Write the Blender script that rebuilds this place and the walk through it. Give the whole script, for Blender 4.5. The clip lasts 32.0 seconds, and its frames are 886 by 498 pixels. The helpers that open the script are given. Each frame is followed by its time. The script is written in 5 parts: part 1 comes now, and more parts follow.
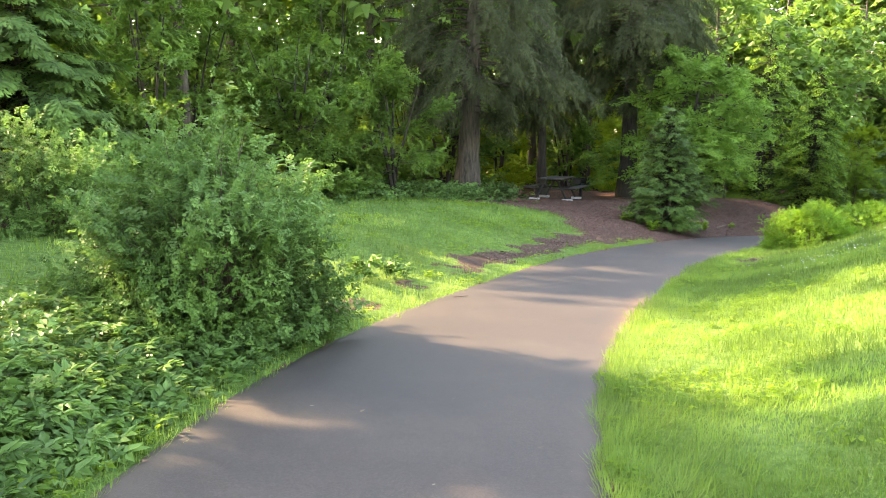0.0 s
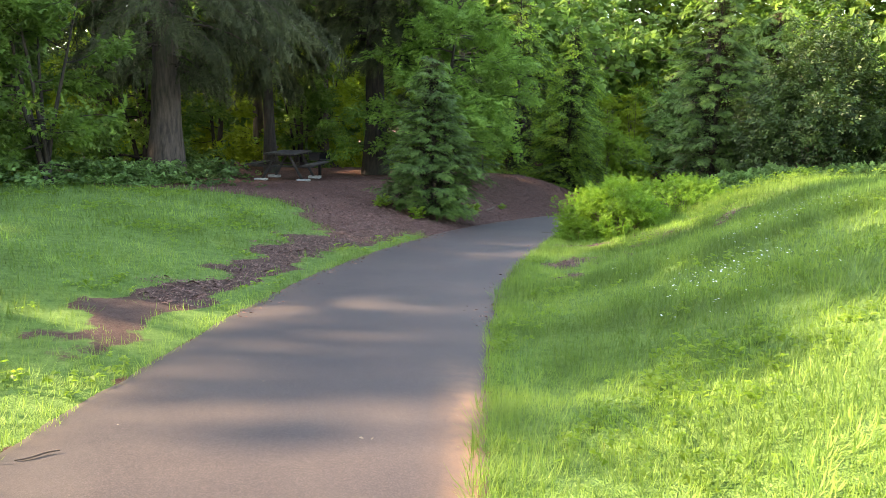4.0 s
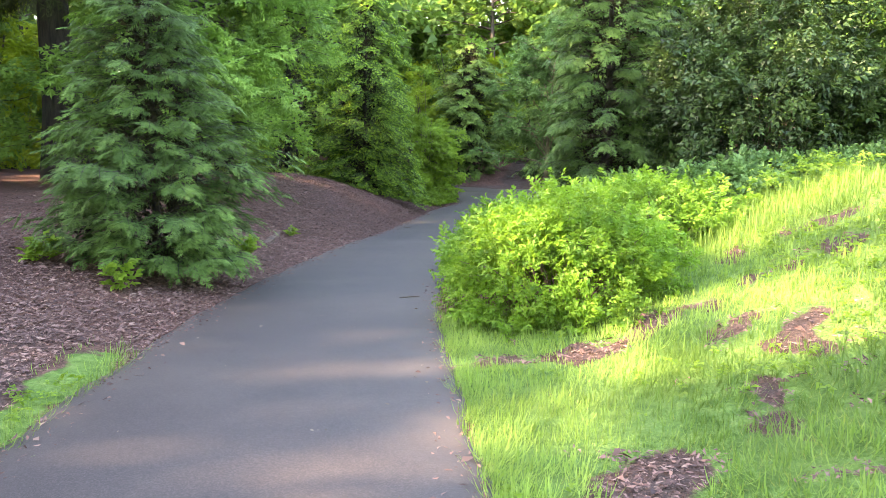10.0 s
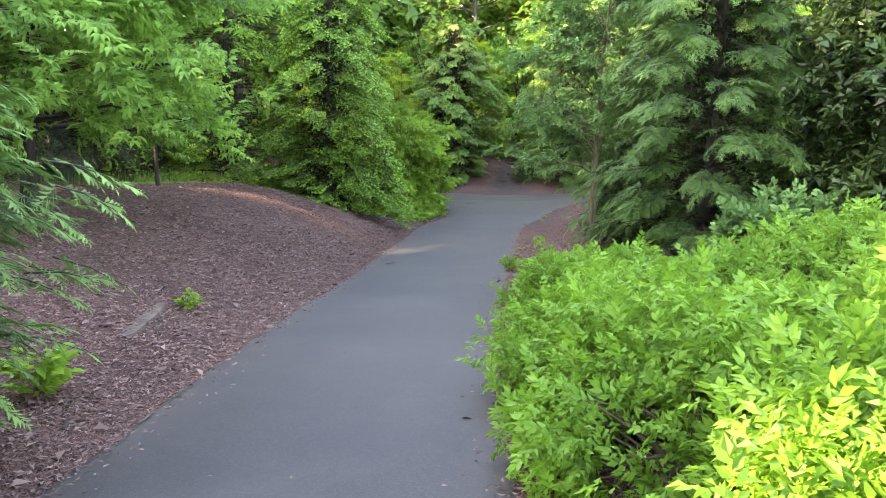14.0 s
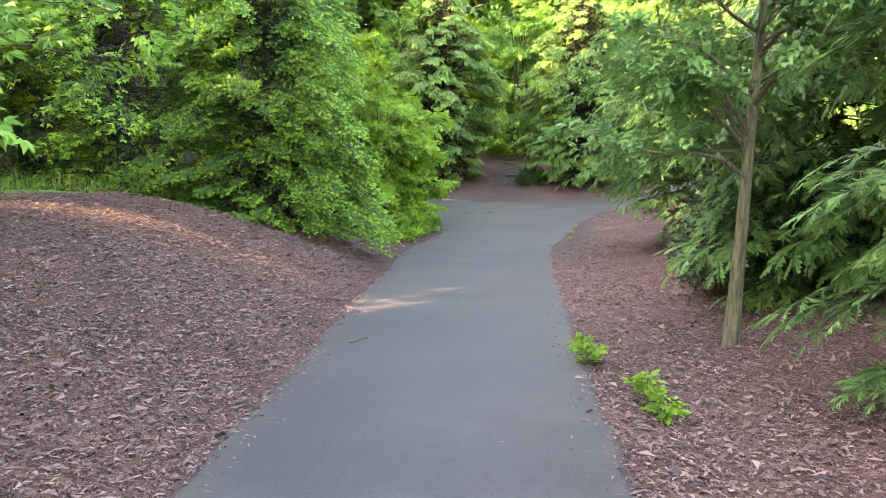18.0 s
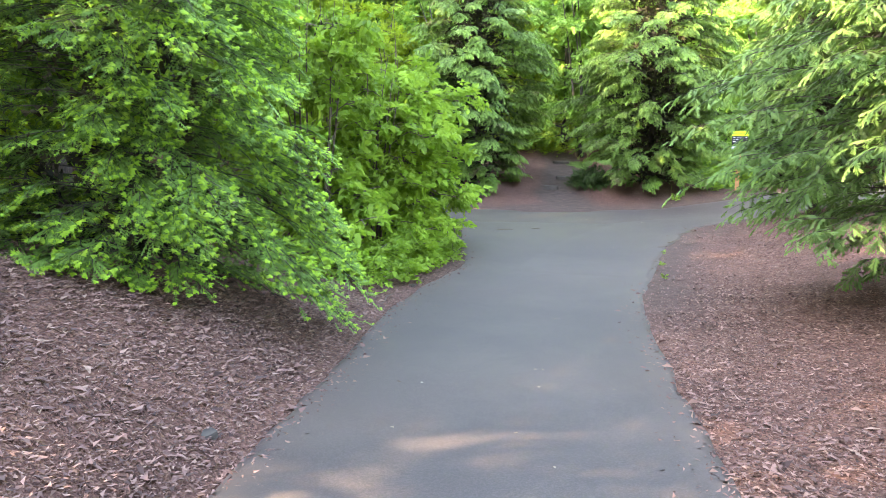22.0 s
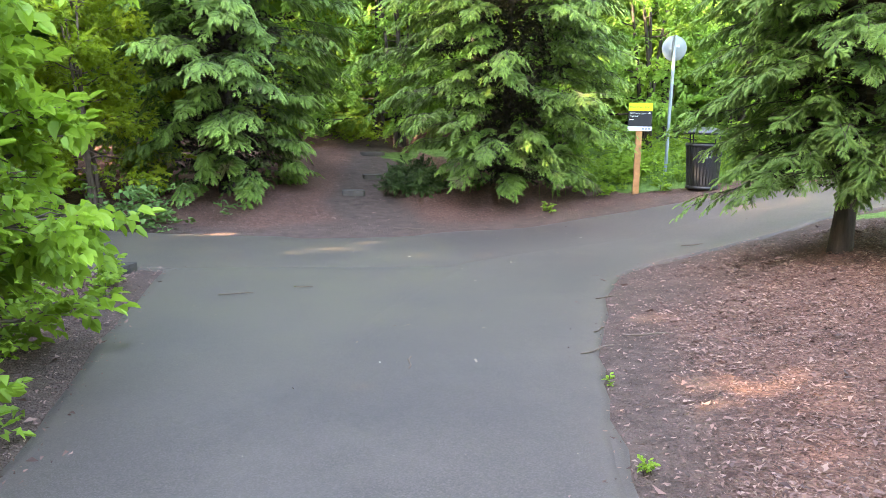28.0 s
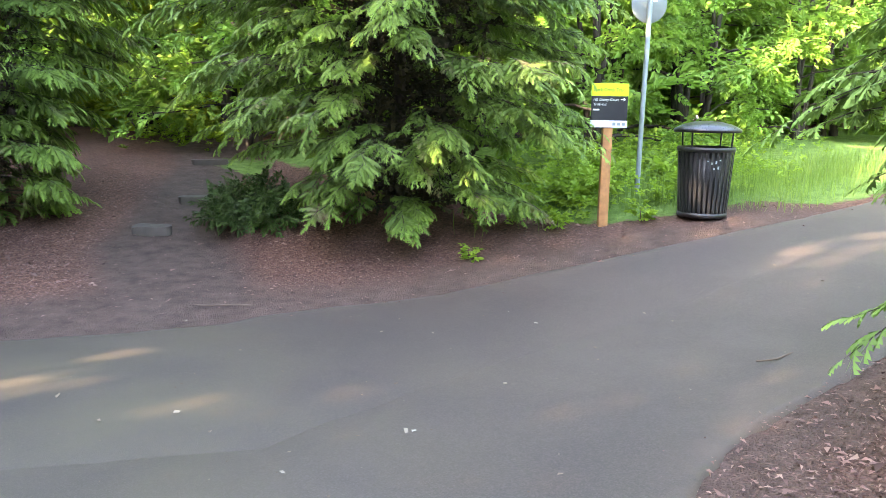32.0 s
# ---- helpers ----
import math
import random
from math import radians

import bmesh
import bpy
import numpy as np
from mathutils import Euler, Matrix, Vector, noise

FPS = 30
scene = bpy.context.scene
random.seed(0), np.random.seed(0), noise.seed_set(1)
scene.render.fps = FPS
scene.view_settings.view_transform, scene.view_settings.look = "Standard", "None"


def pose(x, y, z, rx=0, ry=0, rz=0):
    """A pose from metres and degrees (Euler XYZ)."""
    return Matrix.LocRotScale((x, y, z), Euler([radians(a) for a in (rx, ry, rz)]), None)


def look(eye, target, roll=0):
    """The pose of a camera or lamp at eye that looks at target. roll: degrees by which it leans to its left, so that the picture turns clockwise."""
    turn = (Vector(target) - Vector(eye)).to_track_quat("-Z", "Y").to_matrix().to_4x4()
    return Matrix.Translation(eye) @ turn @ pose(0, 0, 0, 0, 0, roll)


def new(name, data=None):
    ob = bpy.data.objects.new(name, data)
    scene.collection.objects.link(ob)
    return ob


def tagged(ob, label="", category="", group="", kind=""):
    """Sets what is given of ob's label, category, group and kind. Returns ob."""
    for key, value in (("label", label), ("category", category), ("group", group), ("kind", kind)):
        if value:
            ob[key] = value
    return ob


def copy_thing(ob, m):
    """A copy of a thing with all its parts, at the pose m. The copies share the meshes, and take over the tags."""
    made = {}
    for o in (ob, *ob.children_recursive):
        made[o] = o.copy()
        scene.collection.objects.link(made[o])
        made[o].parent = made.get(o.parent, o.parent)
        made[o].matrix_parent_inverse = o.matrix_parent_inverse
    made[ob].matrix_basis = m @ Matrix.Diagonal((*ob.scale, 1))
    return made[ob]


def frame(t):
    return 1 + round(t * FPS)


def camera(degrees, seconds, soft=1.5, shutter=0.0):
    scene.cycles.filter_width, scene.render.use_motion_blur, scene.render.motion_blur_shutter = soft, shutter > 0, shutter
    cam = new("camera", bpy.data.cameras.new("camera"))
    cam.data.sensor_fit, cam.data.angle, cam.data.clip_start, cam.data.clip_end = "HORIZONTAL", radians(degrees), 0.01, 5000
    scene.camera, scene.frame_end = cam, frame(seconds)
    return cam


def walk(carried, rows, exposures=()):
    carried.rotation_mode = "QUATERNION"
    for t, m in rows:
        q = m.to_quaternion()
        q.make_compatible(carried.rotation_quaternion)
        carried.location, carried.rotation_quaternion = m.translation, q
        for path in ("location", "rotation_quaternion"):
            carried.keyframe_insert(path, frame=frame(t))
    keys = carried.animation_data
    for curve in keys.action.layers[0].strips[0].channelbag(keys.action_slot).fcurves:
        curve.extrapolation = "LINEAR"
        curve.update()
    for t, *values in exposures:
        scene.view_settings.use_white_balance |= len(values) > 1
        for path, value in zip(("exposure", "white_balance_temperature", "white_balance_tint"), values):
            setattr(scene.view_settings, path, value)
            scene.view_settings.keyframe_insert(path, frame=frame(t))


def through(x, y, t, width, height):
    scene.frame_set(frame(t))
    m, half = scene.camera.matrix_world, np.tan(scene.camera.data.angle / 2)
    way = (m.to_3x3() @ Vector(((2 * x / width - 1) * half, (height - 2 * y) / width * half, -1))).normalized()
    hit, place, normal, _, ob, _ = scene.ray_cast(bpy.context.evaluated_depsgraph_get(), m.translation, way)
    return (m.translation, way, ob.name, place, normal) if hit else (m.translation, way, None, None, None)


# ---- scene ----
# the camera and its walk
cam = camera(58.7, 32.0, 0.6)
METRES, EYE, TILT, LEAN, TURN = 42.0, 1.65, -8.5, -0.8, 0.0
ROWS = [
    (0.0, 0.0, 0.0, 0.0, -0.0, 0.0, 0.0),
    (0.5, 0.0008, 0.0169, 0.0017, -2.46, -0.52, 0.26),
    (1.0, 0.0032, 0.0341, 0.0027, -5.78, -0.96, 0.55),
    (1.5, 0.0071, 0.051, 0.0042, -8.75, -1.3, 0.87),
    (2.0, 0.0099, 0.0672, 0.0057, -11.6, -1.53, 1.23),
    (2.5, 0.0128, 0.0841, 0.0071, -13.8, -1.75, 1.53),
    (3.0, 0.0154, 0.0991, 0.0088, -15.79, -1.86, 1.89),
    (3.5, 0.0182, 0.1155, 0.0102, -17.39, -2.03, 2.2),
    (5.5, 0.035, 0.1802, 0.0146, -23.29, -2.59, 3.17),
    (6.0, 0.0389, 0.1961, 0.016, -25.44, -2.74, 3.38),
    (6.5, 0.0434, 0.2125, 0.017, -27.43, -2.92, 3.56),
    (7.0, 0.0494, 0.2273, 0.018, -29.65, -3.11, 3.79),
    (7.5, 0.0556, 0.2433, 0.0186, -31.95, -3.36, 3.98),
    (8.0, 0.0617, 0.2578, 0.0198, -33.87, -3.56, 4.32),
    (8.5, 0.0687, 0.2733, 0.0207, -34.85, -3.72, 4.56),
    (9.0, 0.0755, 0.2884, 0.0221, -35.41, -3.8, 4.75),
    (9.5, 0.0828, 0.3041, 0.0236, -35.89, -3.85, 4.88),
    (10.0, 0.0888, 0.3186, 0.0254, -36.37, -3.88, 5.0),
    (10.5, 0.0965, 0.3347, 0.0266, -36.93, -3.97, 5.09),
    (11.0, 0.1041, 0.3486, 0.0275, -37.53, -4.04, 5.15),
    (11.5, 0.1133, 0.3637, 0.0283, -38.22, -4.15, 5.18),
    (12.0, 0.121, 0.3758, 0.0293, -38.63, -4.2, 5.3),
    (12.5, 0.1307, 0.3891, 0.0299, -39.04, -4.27, 5.34),
    (13.0, 0.1393, 0.4011, 0.0316, -39.4, -4.29, 5.41),
    (13.5, 0.1485, 0.414, 0.0323, -39.2, -4.3, 5.44),
    (14.0, 0.1564, 0.4259, 0.034, -38.58, -4.18, 5.45),
    (14.5, 0.1662, 0.4396, 0.0342, -38.37, -4.22, 5.45),
    (15.0, 0.1743, 0.4518, 0.0351, -38.28, -4.2, 5.46),
    (15.5, 0.1836, 0.4659, 0.035, -38.31, -4.24, 5.42),
    (17.5, 0.2214, 0.5164, 0.0367, -40.18, -4.24, 5.67),
    (18.0, 0.2309, 0.5283, 0.0376, -40.09, -4.21, 5.7),
    (18.5, 0.2417, 0.5409, 0.0377, -39.97, -4.22, 5.7),
    (19.0, 0.2521, 0.5528, 0.0379, -39.61, -4.14, 5.75),
    (19.5, 0.2635, 0.5632, 0.0378, -39.28, -4.14, 5.73),
    (20.0, 0.2746, 0.5741, 0.039, -38.8, -4.05, 5.73),
    (20.5, 0.2851, 0.5848, 0.039, -38.43, -4.02, 5.7),
    (21.0, 0.2949, 0.5963, 0.0393, -37.88, -3.92, 5.63),
    (21.5, 0.3056, 0.6076, 0.0392, -37.4, -3.88, 5.59),
    (22.0, 0.3153, 0.6195, 0.0397, -37.03, -3.81, 5.53),
    (22.5, 0.3265, 0.6306, 0.0394, -36.95, -3.83, 5.48),
    (23.0, 0.3368, 0.6418, 0.0399, -36.94, -3.85, 5.48),
    (23.5, 0.3479, 0.6523, 0.0398, -36.94, -3.92, 5.43),
    (24.0, 0.3587, 0.663, 0.04, -36.95, -3.95, 5.4),
    (24.5, 0.3698, 0.6726, 0.0398, -37.33, -4.05, 5.35),
    (25.0, 0.3802, 0.6832, 0.0409, -38.95, -4.23, 5.65),
    (25.5, 0.391, 0.6928, 0.0409, -40.56, -4.43, 5.51),
    (26.0, 0.4017, 0.7034, 0.0416, -43.65, -4.79, 5.64),
    (26.5, 0.4129, 0.7116, 0.0418, -46.36, -5.14, 5.95),
    (28.5, 0.4575, 0.7472, 0.0427, -49.82, -5.46, 6.17),
    (29.0, 0.4684, 0.7552, 0.0433, -50.03, -5.5, 6.27),
    (29.5, 0.4805, 0.7629, 0.044, -50.33, -5.53, 6.38),
    (30.0, 0.4917, 0.7708, 0.0444, -50.65, -5.55, 6.42),
    (30.5, 0.5024, 0.7783, 0.0453, -51.64, -5.67, 6.56),
    (31.0, 0.5146, 0.7867, 0.0457, -54.41, -6.0, 6.44),
    (31.5, 0.5251, 0.7936, 0.0465, -55.83, -6.18, 6.56),
    (32.0, 0.5372, 0.8006, 0.0465, -56.62, -6.29, 6.62),
]
EXPOSURES = [(0.0, 3.75, 9500, 11), (3.0, 3.3, 9200, 12), (6.0, 3.6, 7200, 17), (8.0, 4.05, 8000, 16), (10.0, 4.15, 8200, 17), (12.0, 4.25, 8000, 14), (14.0, 4.5, 8200, 16), (18.0, 4.9, 8600, 15), (20.0, 5.1, 8500, 14), (22.0, 5.2, 8400, 14), (26.0, 5.22, 8500, 15), (32.0, 5.15, 8300, 16)]
walk(cam, [(t, pose(0, 0, EYE, TILT, LEAN, TURN) @ pose(METRES * x, METRES * y, METRES * z, 90 + pitch, roll, yaw)) for t, x, y, z, yaw, pitch, roll in ROWS], EXPOSURES)

# ---- sky and sun ----
SUN_FROM = Vector((-0.88, 0.40, 0.57)).normalized()
world = bpy.data.worlds.new("sky")
scene.world = world
world.use_nodes = True
tree = world.node_tree
sky = tree.nodes.new("ShaderNodeTexSky")
sky.sky_type, sky.sun_disc = "NISHITA", False
sky.sun_elevation = math.asin(SUN_FROM.z)
sky.sun_rotation = math.atan2(SUN_FROM.x, SUN_FROM.y)
tree.nodes["Background"].inputs["Strength"].default_value = 0.15
tree.links.new(sky.outputs["Color"], tree.nodes["Background"].inputs["Color"])
sun = new("sun", bpy.data.lights.new("sun", "SUN"))
sun.data.energy, sun.data.angle, sun.data.color = 2.5, radians(0.8), (1.0, 0.88, 0.70)
sun.matrix_world = look(SUN_FROM * 60, (0, 0, 0))

# ---- the lie of the land ----
CENTRE = [(-1.0, -16, 1.25), (-0.85, -8, 1.25), (-0.6, 0, 1.22), (-0.2, 4.8, 1.22), (0.87, 8.5, 1.2), (2.9, 13.1, 1.17), (4.3, 15.55, 1.15), (5.65, 17.6, 1.1), (7.3, 19.9, 1.02),
          (9.65, 22.6, 0.98), (12.55, 25.6, 1.0), (14.3, 27.4, 1.08), (16.1, 29.2, 1.12), (18.45, 31.5, 1.18), (20.5, 33.0, 1.22), (22.45, 34.8, 1.65), (24.6, 36.6, 2.2)]
CROSS = [(13, 55, 1.2), (16.5, 49.5, 1.2), (19.4, 44.4, 1.2), (21.9, 41.35, 1.12), (23.35, 38.9, 1.06), (24.7, 37.2, 1.22), (26.27, 36.18, 1.25), (27.86, 35.22, 1.2), (28.75, 34.58, 1.18), (29.73, 33.84, 1.18), (30.93, 33.24, 1.17), (34.0, 32.2, 1.15), (40.0, 30.4, 1.15), (55, 27, 1.15)]
BEND = [(19.6, 32.3, 1.1), (21.2, 33.4, 1.12), (22.9, 34.4, 1.12), (25.0, 35.2, 1.03), (26.3, 35.15, 1.08), (27.7, 34.68, 1.1), (29.73, 33.84, 1.05)]
PROFILE = [(-60, 1.6), (-20, 1.0), (0, 0.05), (4, -0.17), (8, -0.4), (12, -0.58), (16, -0.78), (21, -1.08), (26, -1.45), (30, -1.82), (34, -2.1), (38, -2.34), (44, -2.53), (50, -2.6), (80, -2.8)]


def smooth(a, b, v):
    k = np.clip((v - a) / (b - a), 0, 1)
    return k * k * (3 - 2 * k)


def spline(points, step=0.4):
    """Rows of a smooth line through the points, about a step apart."""
    p = np.array([points[0], *points, points[-1]], float)
    out = []
    for i in range(1, len(p) - 2):
        n = max(2, int(np.hypot(*(p[i + 1] - p[i])[:2]) / step))
        for k in np.arange(n)[:, None] / n:
            out.append(0.5 * (2 * p[i] + (p[i + 1] - p[i - 1]) * k + (2 * p[i - 1] - 5 * p[i] + 4 * p[i + 1] - p[i + 2]) * k**2 + (3 * p[i] - p[i - 1] - 3 * p[i + 1] + p[i + 2]) * k**3))
    return np.vstack([*out, p[-2][None]])


MAIN_LINE, CROSS_LINE, BEND_LINE = spline(CENTRE, 0.4), spline(CROSS, 0.4), spline(BEND, 0.4)


def along(line, x, y):
    """How far along the line each place lies, how far to its right, and the half width there."""
    x, y = np.atleast_1d(np.asarray(x, float)), np.atleast_1d(np.asarray(y, float))
    run = np.concatenate([[0], np.cumsum(np.hypot(*np.diff(line[:, :2], axis=0).T))])
    way = np.gradient(line[:, :2], axis=0)
    way /= np.hypot(way[:, 0], way[:, 1])[:, None]
    s, d, w = np.empty(x.size), np.empty(x.size), np.empty(x.size)
    for i in range(0, x.size, 4000):
        u, v = x[i:i + 4000, None] - line[:, 0], y[i:i + 4000, None] - line[:, 1]
        k = np.argmin(u * u + v * v, 1)
        j = np.arange(len(k))
        ahead = u[j, k] * way[k, 0] + v[j, k] * way[k, 1]
        side = u[j, k] * way[k, 1] - v[j, k] * way[k, 0]
        end = (k == 0) | (k == len(line) - 1)
        side = np.where(end, np.sign(side) * np.hypot(u[j, k], v[j, k]), side)
        s[i:i + 4000], d[i:i + 4000], w[i:i + 4000] = run[k] + np.where(end, 0, ahead), side, line[k, 2]
    return s, d, w


def height(x, y):
    x, y = np.atleast_1d(np.asarray(x, float)), np.atleast_1d(np.asarray(y, float))
    u = 0.56 * x + 0.83 * y
    pu, pz = np.array(PROFILE).T
    z = (np.interp(u - 1.2, pu, pz) + np.interp(u, pu, pz) + np.interp(u + 1.2, pu, pz)) / 3
    s, d, w = along(MAIN_LINE, x, y)
    _, dc, wc = along(CROSS_LINE, x, y)
    near = 1 - smooth(-1.5, 1.5, s - 56)
    left = np.interp(s, [0, 16, 24, 30, 34, 38, 42, 46, 50, 54, 57], [0.3, 0.35, 0.45, 0.55, 0.65, 0.62, 0.78, 1.1, 1.15, 0.5, 0.1])
    wide = np.interp(s, [0, 30, 36, 42, 46, 56], [6, 6, 5.5, 4.2, 3.6, 3.4])
    bank = np.clip((-d - w - 0.05) / wide, 0, 1)
    z = z + near * left * bank * (2 - bank)
    right = np.interp(s, [0, 16, 24, 30, 36, 42, 48, 54, 58], [0.6, 0.9, 1.15, 1.3, 1.3, 1.15, 0.6, 0.5, 0.3])
    z = z + right * smooth(0.05, 1, (d - w) / 5.0)
    far = -dc - wc - 1.0 * smooth(27.5, 30.0, x)
    z = z + smooth(-0.2, 8, far) * 1.0
    z = z + 0.07 * np.clip(x - 27.5, 0, 9) * smooth(-9, -2, -np.abs(dc))
    z = z + 0.35 * np.exp(-((x - 27.2) ** 2 + (y - 31.6) ** 2) / 6.0)
    return z

def zone(x, y):
    """Shares of lawn, of bare earth and of trail at each place; the rest is bark mulch and litter."""
    s, d, w = along(MAIN_LINE, x, y)
    sc, dc, wc = along(CROSS_LINE, x, y)
    el, er = -d - w, d - w
    wave = 0.25 * np.sin(1.7 * s + 0.6 * np.sin(0.9 * s)) + 0.12 * np.sin(5.3 * s)
    lawn_r = smooth(-0.1, 0.1, er) * (1 - smooth(36.6, 38.4, s + wave - 5.0 * smooth(1.6, 3.2, er))) * (1 - smooth(40, 50, er))
    broken = smooth(-0.15, 0.2, np.sin(2.1 * s + 3.0 * el) * np.sin(0.83 * s + 1.0) + 0.045 * (s - 27))
    rag = 0.16 * np.sin(9.1 * s + 2 * np.sin(3.7 * s)) + 0.1 * np.sin(23 * s + 5 * el) + 0.08 * np.sin(17 * el + 4 * s)
    strip = np.maximum(broken, smooth(25.5, 28.5, s)) * smooth(21, 24, s) * (1 - smooth(34.5, 37, s)) * smooth(0.24, 0.5, el + 0.2 * wave + 0.5 * rag) * (1 - smooth(0.55, 1.0, el + 0.5 * wave + rag - 0.02 * (s - 22)))
    reach = 33.2 + 0.9 * np.clip(el, 0, 3) + 2.2 * (el < 0.36)
    lawn_l = smooth(-0.1, 0.1, el) * (1 - smooth(-0.6, 0.5, s + wave - reach)) * (1 - smooth(8.5, 10.5, el)) * (1 - strip)
    bank = np.exp(-((x - 11.3) ** 2 / 3 + (y - 32.0) ** 2 / 0.5))
    verge = smooth(0.75, 1.1, -dc - wc) * smooth(29.5, 30.3, x) * (1 - smooth(5, 7, -dc - wc)) + smooth(0.15, 0.4, dc - wc) * smooth(27.6, 28.4, x) * (1 - smooth(1.0, 1.6, dc - wc)) * 0.8
    verge = np.maximum(verge, smooth(0.05, 0.35, -dc - wc) * smooth(30.9, 31.6, x) * (1 - smooth(5, 7, -dc - wc)))
    lawn = np.clip(lawn_r + lawn_l + 0.9 * bank + verge, 0, 1)
    bare = np.zeros_like(s)
    for bx, by, rx, ry in ((6.25, 15.1, 0.6, 0.42), (8.3, 16.1, 0.4, 0.2), (9.6, 17.2, 0.3, 0.15), (5.7, 13.9, 0.3, 0.15), (7.2, 15.3, 0.3, 0.12), (7.5, 17.0, 0.45, 0.3)):
        wx, wy = x + 0.2 * np.sin(5.1 * y + bx) + 0.12 * np.sin(13 * y + 4 * x), y + 0.15 * np.sin(6.3 * x + by) + 0.1 * np.sin(15 * x + 9 * y)
        bare = np.maximum(bare, np.exp(-(((wx - bx) / rx) ** 2 + ((wy - by) / ry) ** 2)))
    spots = np.sin(3.1 * x + 1.7 * np.sin(2.3 * y)) * np.sin(2.7 * y + 1.3 * np.sin(1.9 * x)) + 0.55 * np.sin(7.3 * x + 2 * np.sin(5 * y)) * np.sin(6.1 * y + 1.5 * np.sin(4 * x)) + 0.3 * np.sin(17 * x + 3 * np.sin(9 * y)) * np.sin(15 * y)
    worn = np.exp(-((x - 9.0) ** 2 / 10 + (y - 15.9) ** 2 / 4.5)) * (er > 0.25)
    bare = np.maximum(bare, 0.9 * smooth(0.55, 0.85, worn * (spots + 0.2)))
    lawn = lawn * (1 - 0.9 * smooth(0.35, 0.6, bare))
    trail = (1 - smooth(0.5, 0.9, np.abs(x - np.interp(y, [37.6, 39.9, 40.5, 42.4, 48], [26.0, 27.35, 28.2, 30.3, 34])))) * smooth(37.4, 38.0, y)
    _, db, wb = along(BEND_LINE, x, y)
    beside = np.minimum(np.minimum(np.abs(d) - w, np.abs(dc) - wc), np.abs(db) - wb)
    hem = smooth(17.5, 20.5, x) * (1 - smooth(0.15, 0.85, beside + 0.5 * rag + 0.25 * wave)) * (1 - smooth(30.5, 31.5, x))
    hem = np.maximum(hem, np.exp(-((x - 24.8) / 1.0) ** 2 - ((y - 33.6) / 0.6) ** 2))
    return lawn, np.maximum(bare, 0.8 * strip), np.maximum(trail, 0.9 * hem)


def inside_path(x, y, margin=0.0):
    """Whether a place lies on the asphalt."""
    _, d, w = along(MAIN_LINE, x, y)
    sc, dc, wc = along(CROSS_LINE, x, y)
    _, db, wb = along(BEND_LINE, x, y)
    return (np.abs(d) < w + margin) | (np.abs(dc) < wc + margin) | (np.abs(db) < wb + margin)


# ---- mesh helpers ----
def mesh_of(name, verts, faces, material, smooth_faces=False):
    """A mesh from an array of places and an array (or a list of arrays) of faces that all have as many corners."""
    me = bpy.data.meshes.new(name)
    verts = np.asarray(verts, np.float32).reshape(-1, 3)
    groups = [np.asarray(g, np.int32) for g in (faces if isinstance(faces, list) else [faces]) if len(g)]
    loops = np.concatenate([g.ravel() for g in groups])
    sizes = np.concatenate([np.full(len(g), g.shape[1], np.int32) for g in groups])
    me.vertices.add(len(verts))
    me.vertices.foreach_set("co", verts.ravel())
    me.loops.add(len(loops))
    me.loops.foreach_set("vertex_index", loops)
    me.polygons.add(len(sizes))
    me.polygons.foreach_set("loop_start", np.concatenate([[0], np.cumsum(sizes)[:-1]]).astype(np.int32))
    me.polygons.foreach_set("loop_total", sizes)
    me.polygons.foreach_set("use_smooth", np.full(len(sizes), smooth_faces))
    me.update(calc_edges=True)
    if material:
        me.materials.append(material)
    return me


def thing(name, x, y, z=None, turn=0.0):
    """An Empty at a thing's base, on the ground unless z is given."""
    ob = new(name)
    ob.empty_display_size = 0.2
    ob.matrix_world = pose(x, y, float(height(x, y)[0]) if z is None else z, 0, 0, turn)
    return ob


def part(name, data, parent, label="", material=None):
    """Links a mesh, or a bmesh with its material, as one object under a thing or a part."""
    if isinstance(data, bmesh.types.BMesh):
        bm, data = data, bpy.data.meshes.new(name)
        bm.to_mesh(data)
        bm.free()
        data.materials.append(material)
    ob = new(name, data)
    ob.parent = parent
    return tagged(ob, label)


def unit(v):
    return v / np.maximum(np.linalg.norm(v, axis=-1, keepdims=True), 1e-9)


def scatter(template, places, ahead, up, size):
    """Copies of a template of faces (k, corners, 3), x ahead and z up, as one array of places (n k corners, 3)."""
    ahead = unit(ahead)
    side = unit(np.cross(up, ahead))
    above = np.cross(ahead, side)
    turn = np.stack([ahead, side, above], -1) * np.asarray(size).reshape(-1, 1, 1)
    return (np.einsum("nij,kvj->nkvi", turn, template) + places[:, None, None, :]).reshape(-1, 3)


def leaf_mesh(name, template, places, ahead, up, size, foliage, tone):
    """Sprays scattered at places as one mesh; tone, one a spray, runs from painted inner shade to fresh outer growth, a
    little greater towards the spray's tip.
    """
    v = scatter(template, places, ahead, up, size)
    me = mesh_of(name, v, quads(v, template.shape[1]), foliage)
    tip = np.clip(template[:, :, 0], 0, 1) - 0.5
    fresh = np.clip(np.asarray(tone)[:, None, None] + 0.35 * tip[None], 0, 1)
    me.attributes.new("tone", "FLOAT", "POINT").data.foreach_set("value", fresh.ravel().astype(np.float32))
    return me


def quads(verts, corners=4):
    return np.arange(len(verts), dtype=np.int32).reshape(-1, corners)


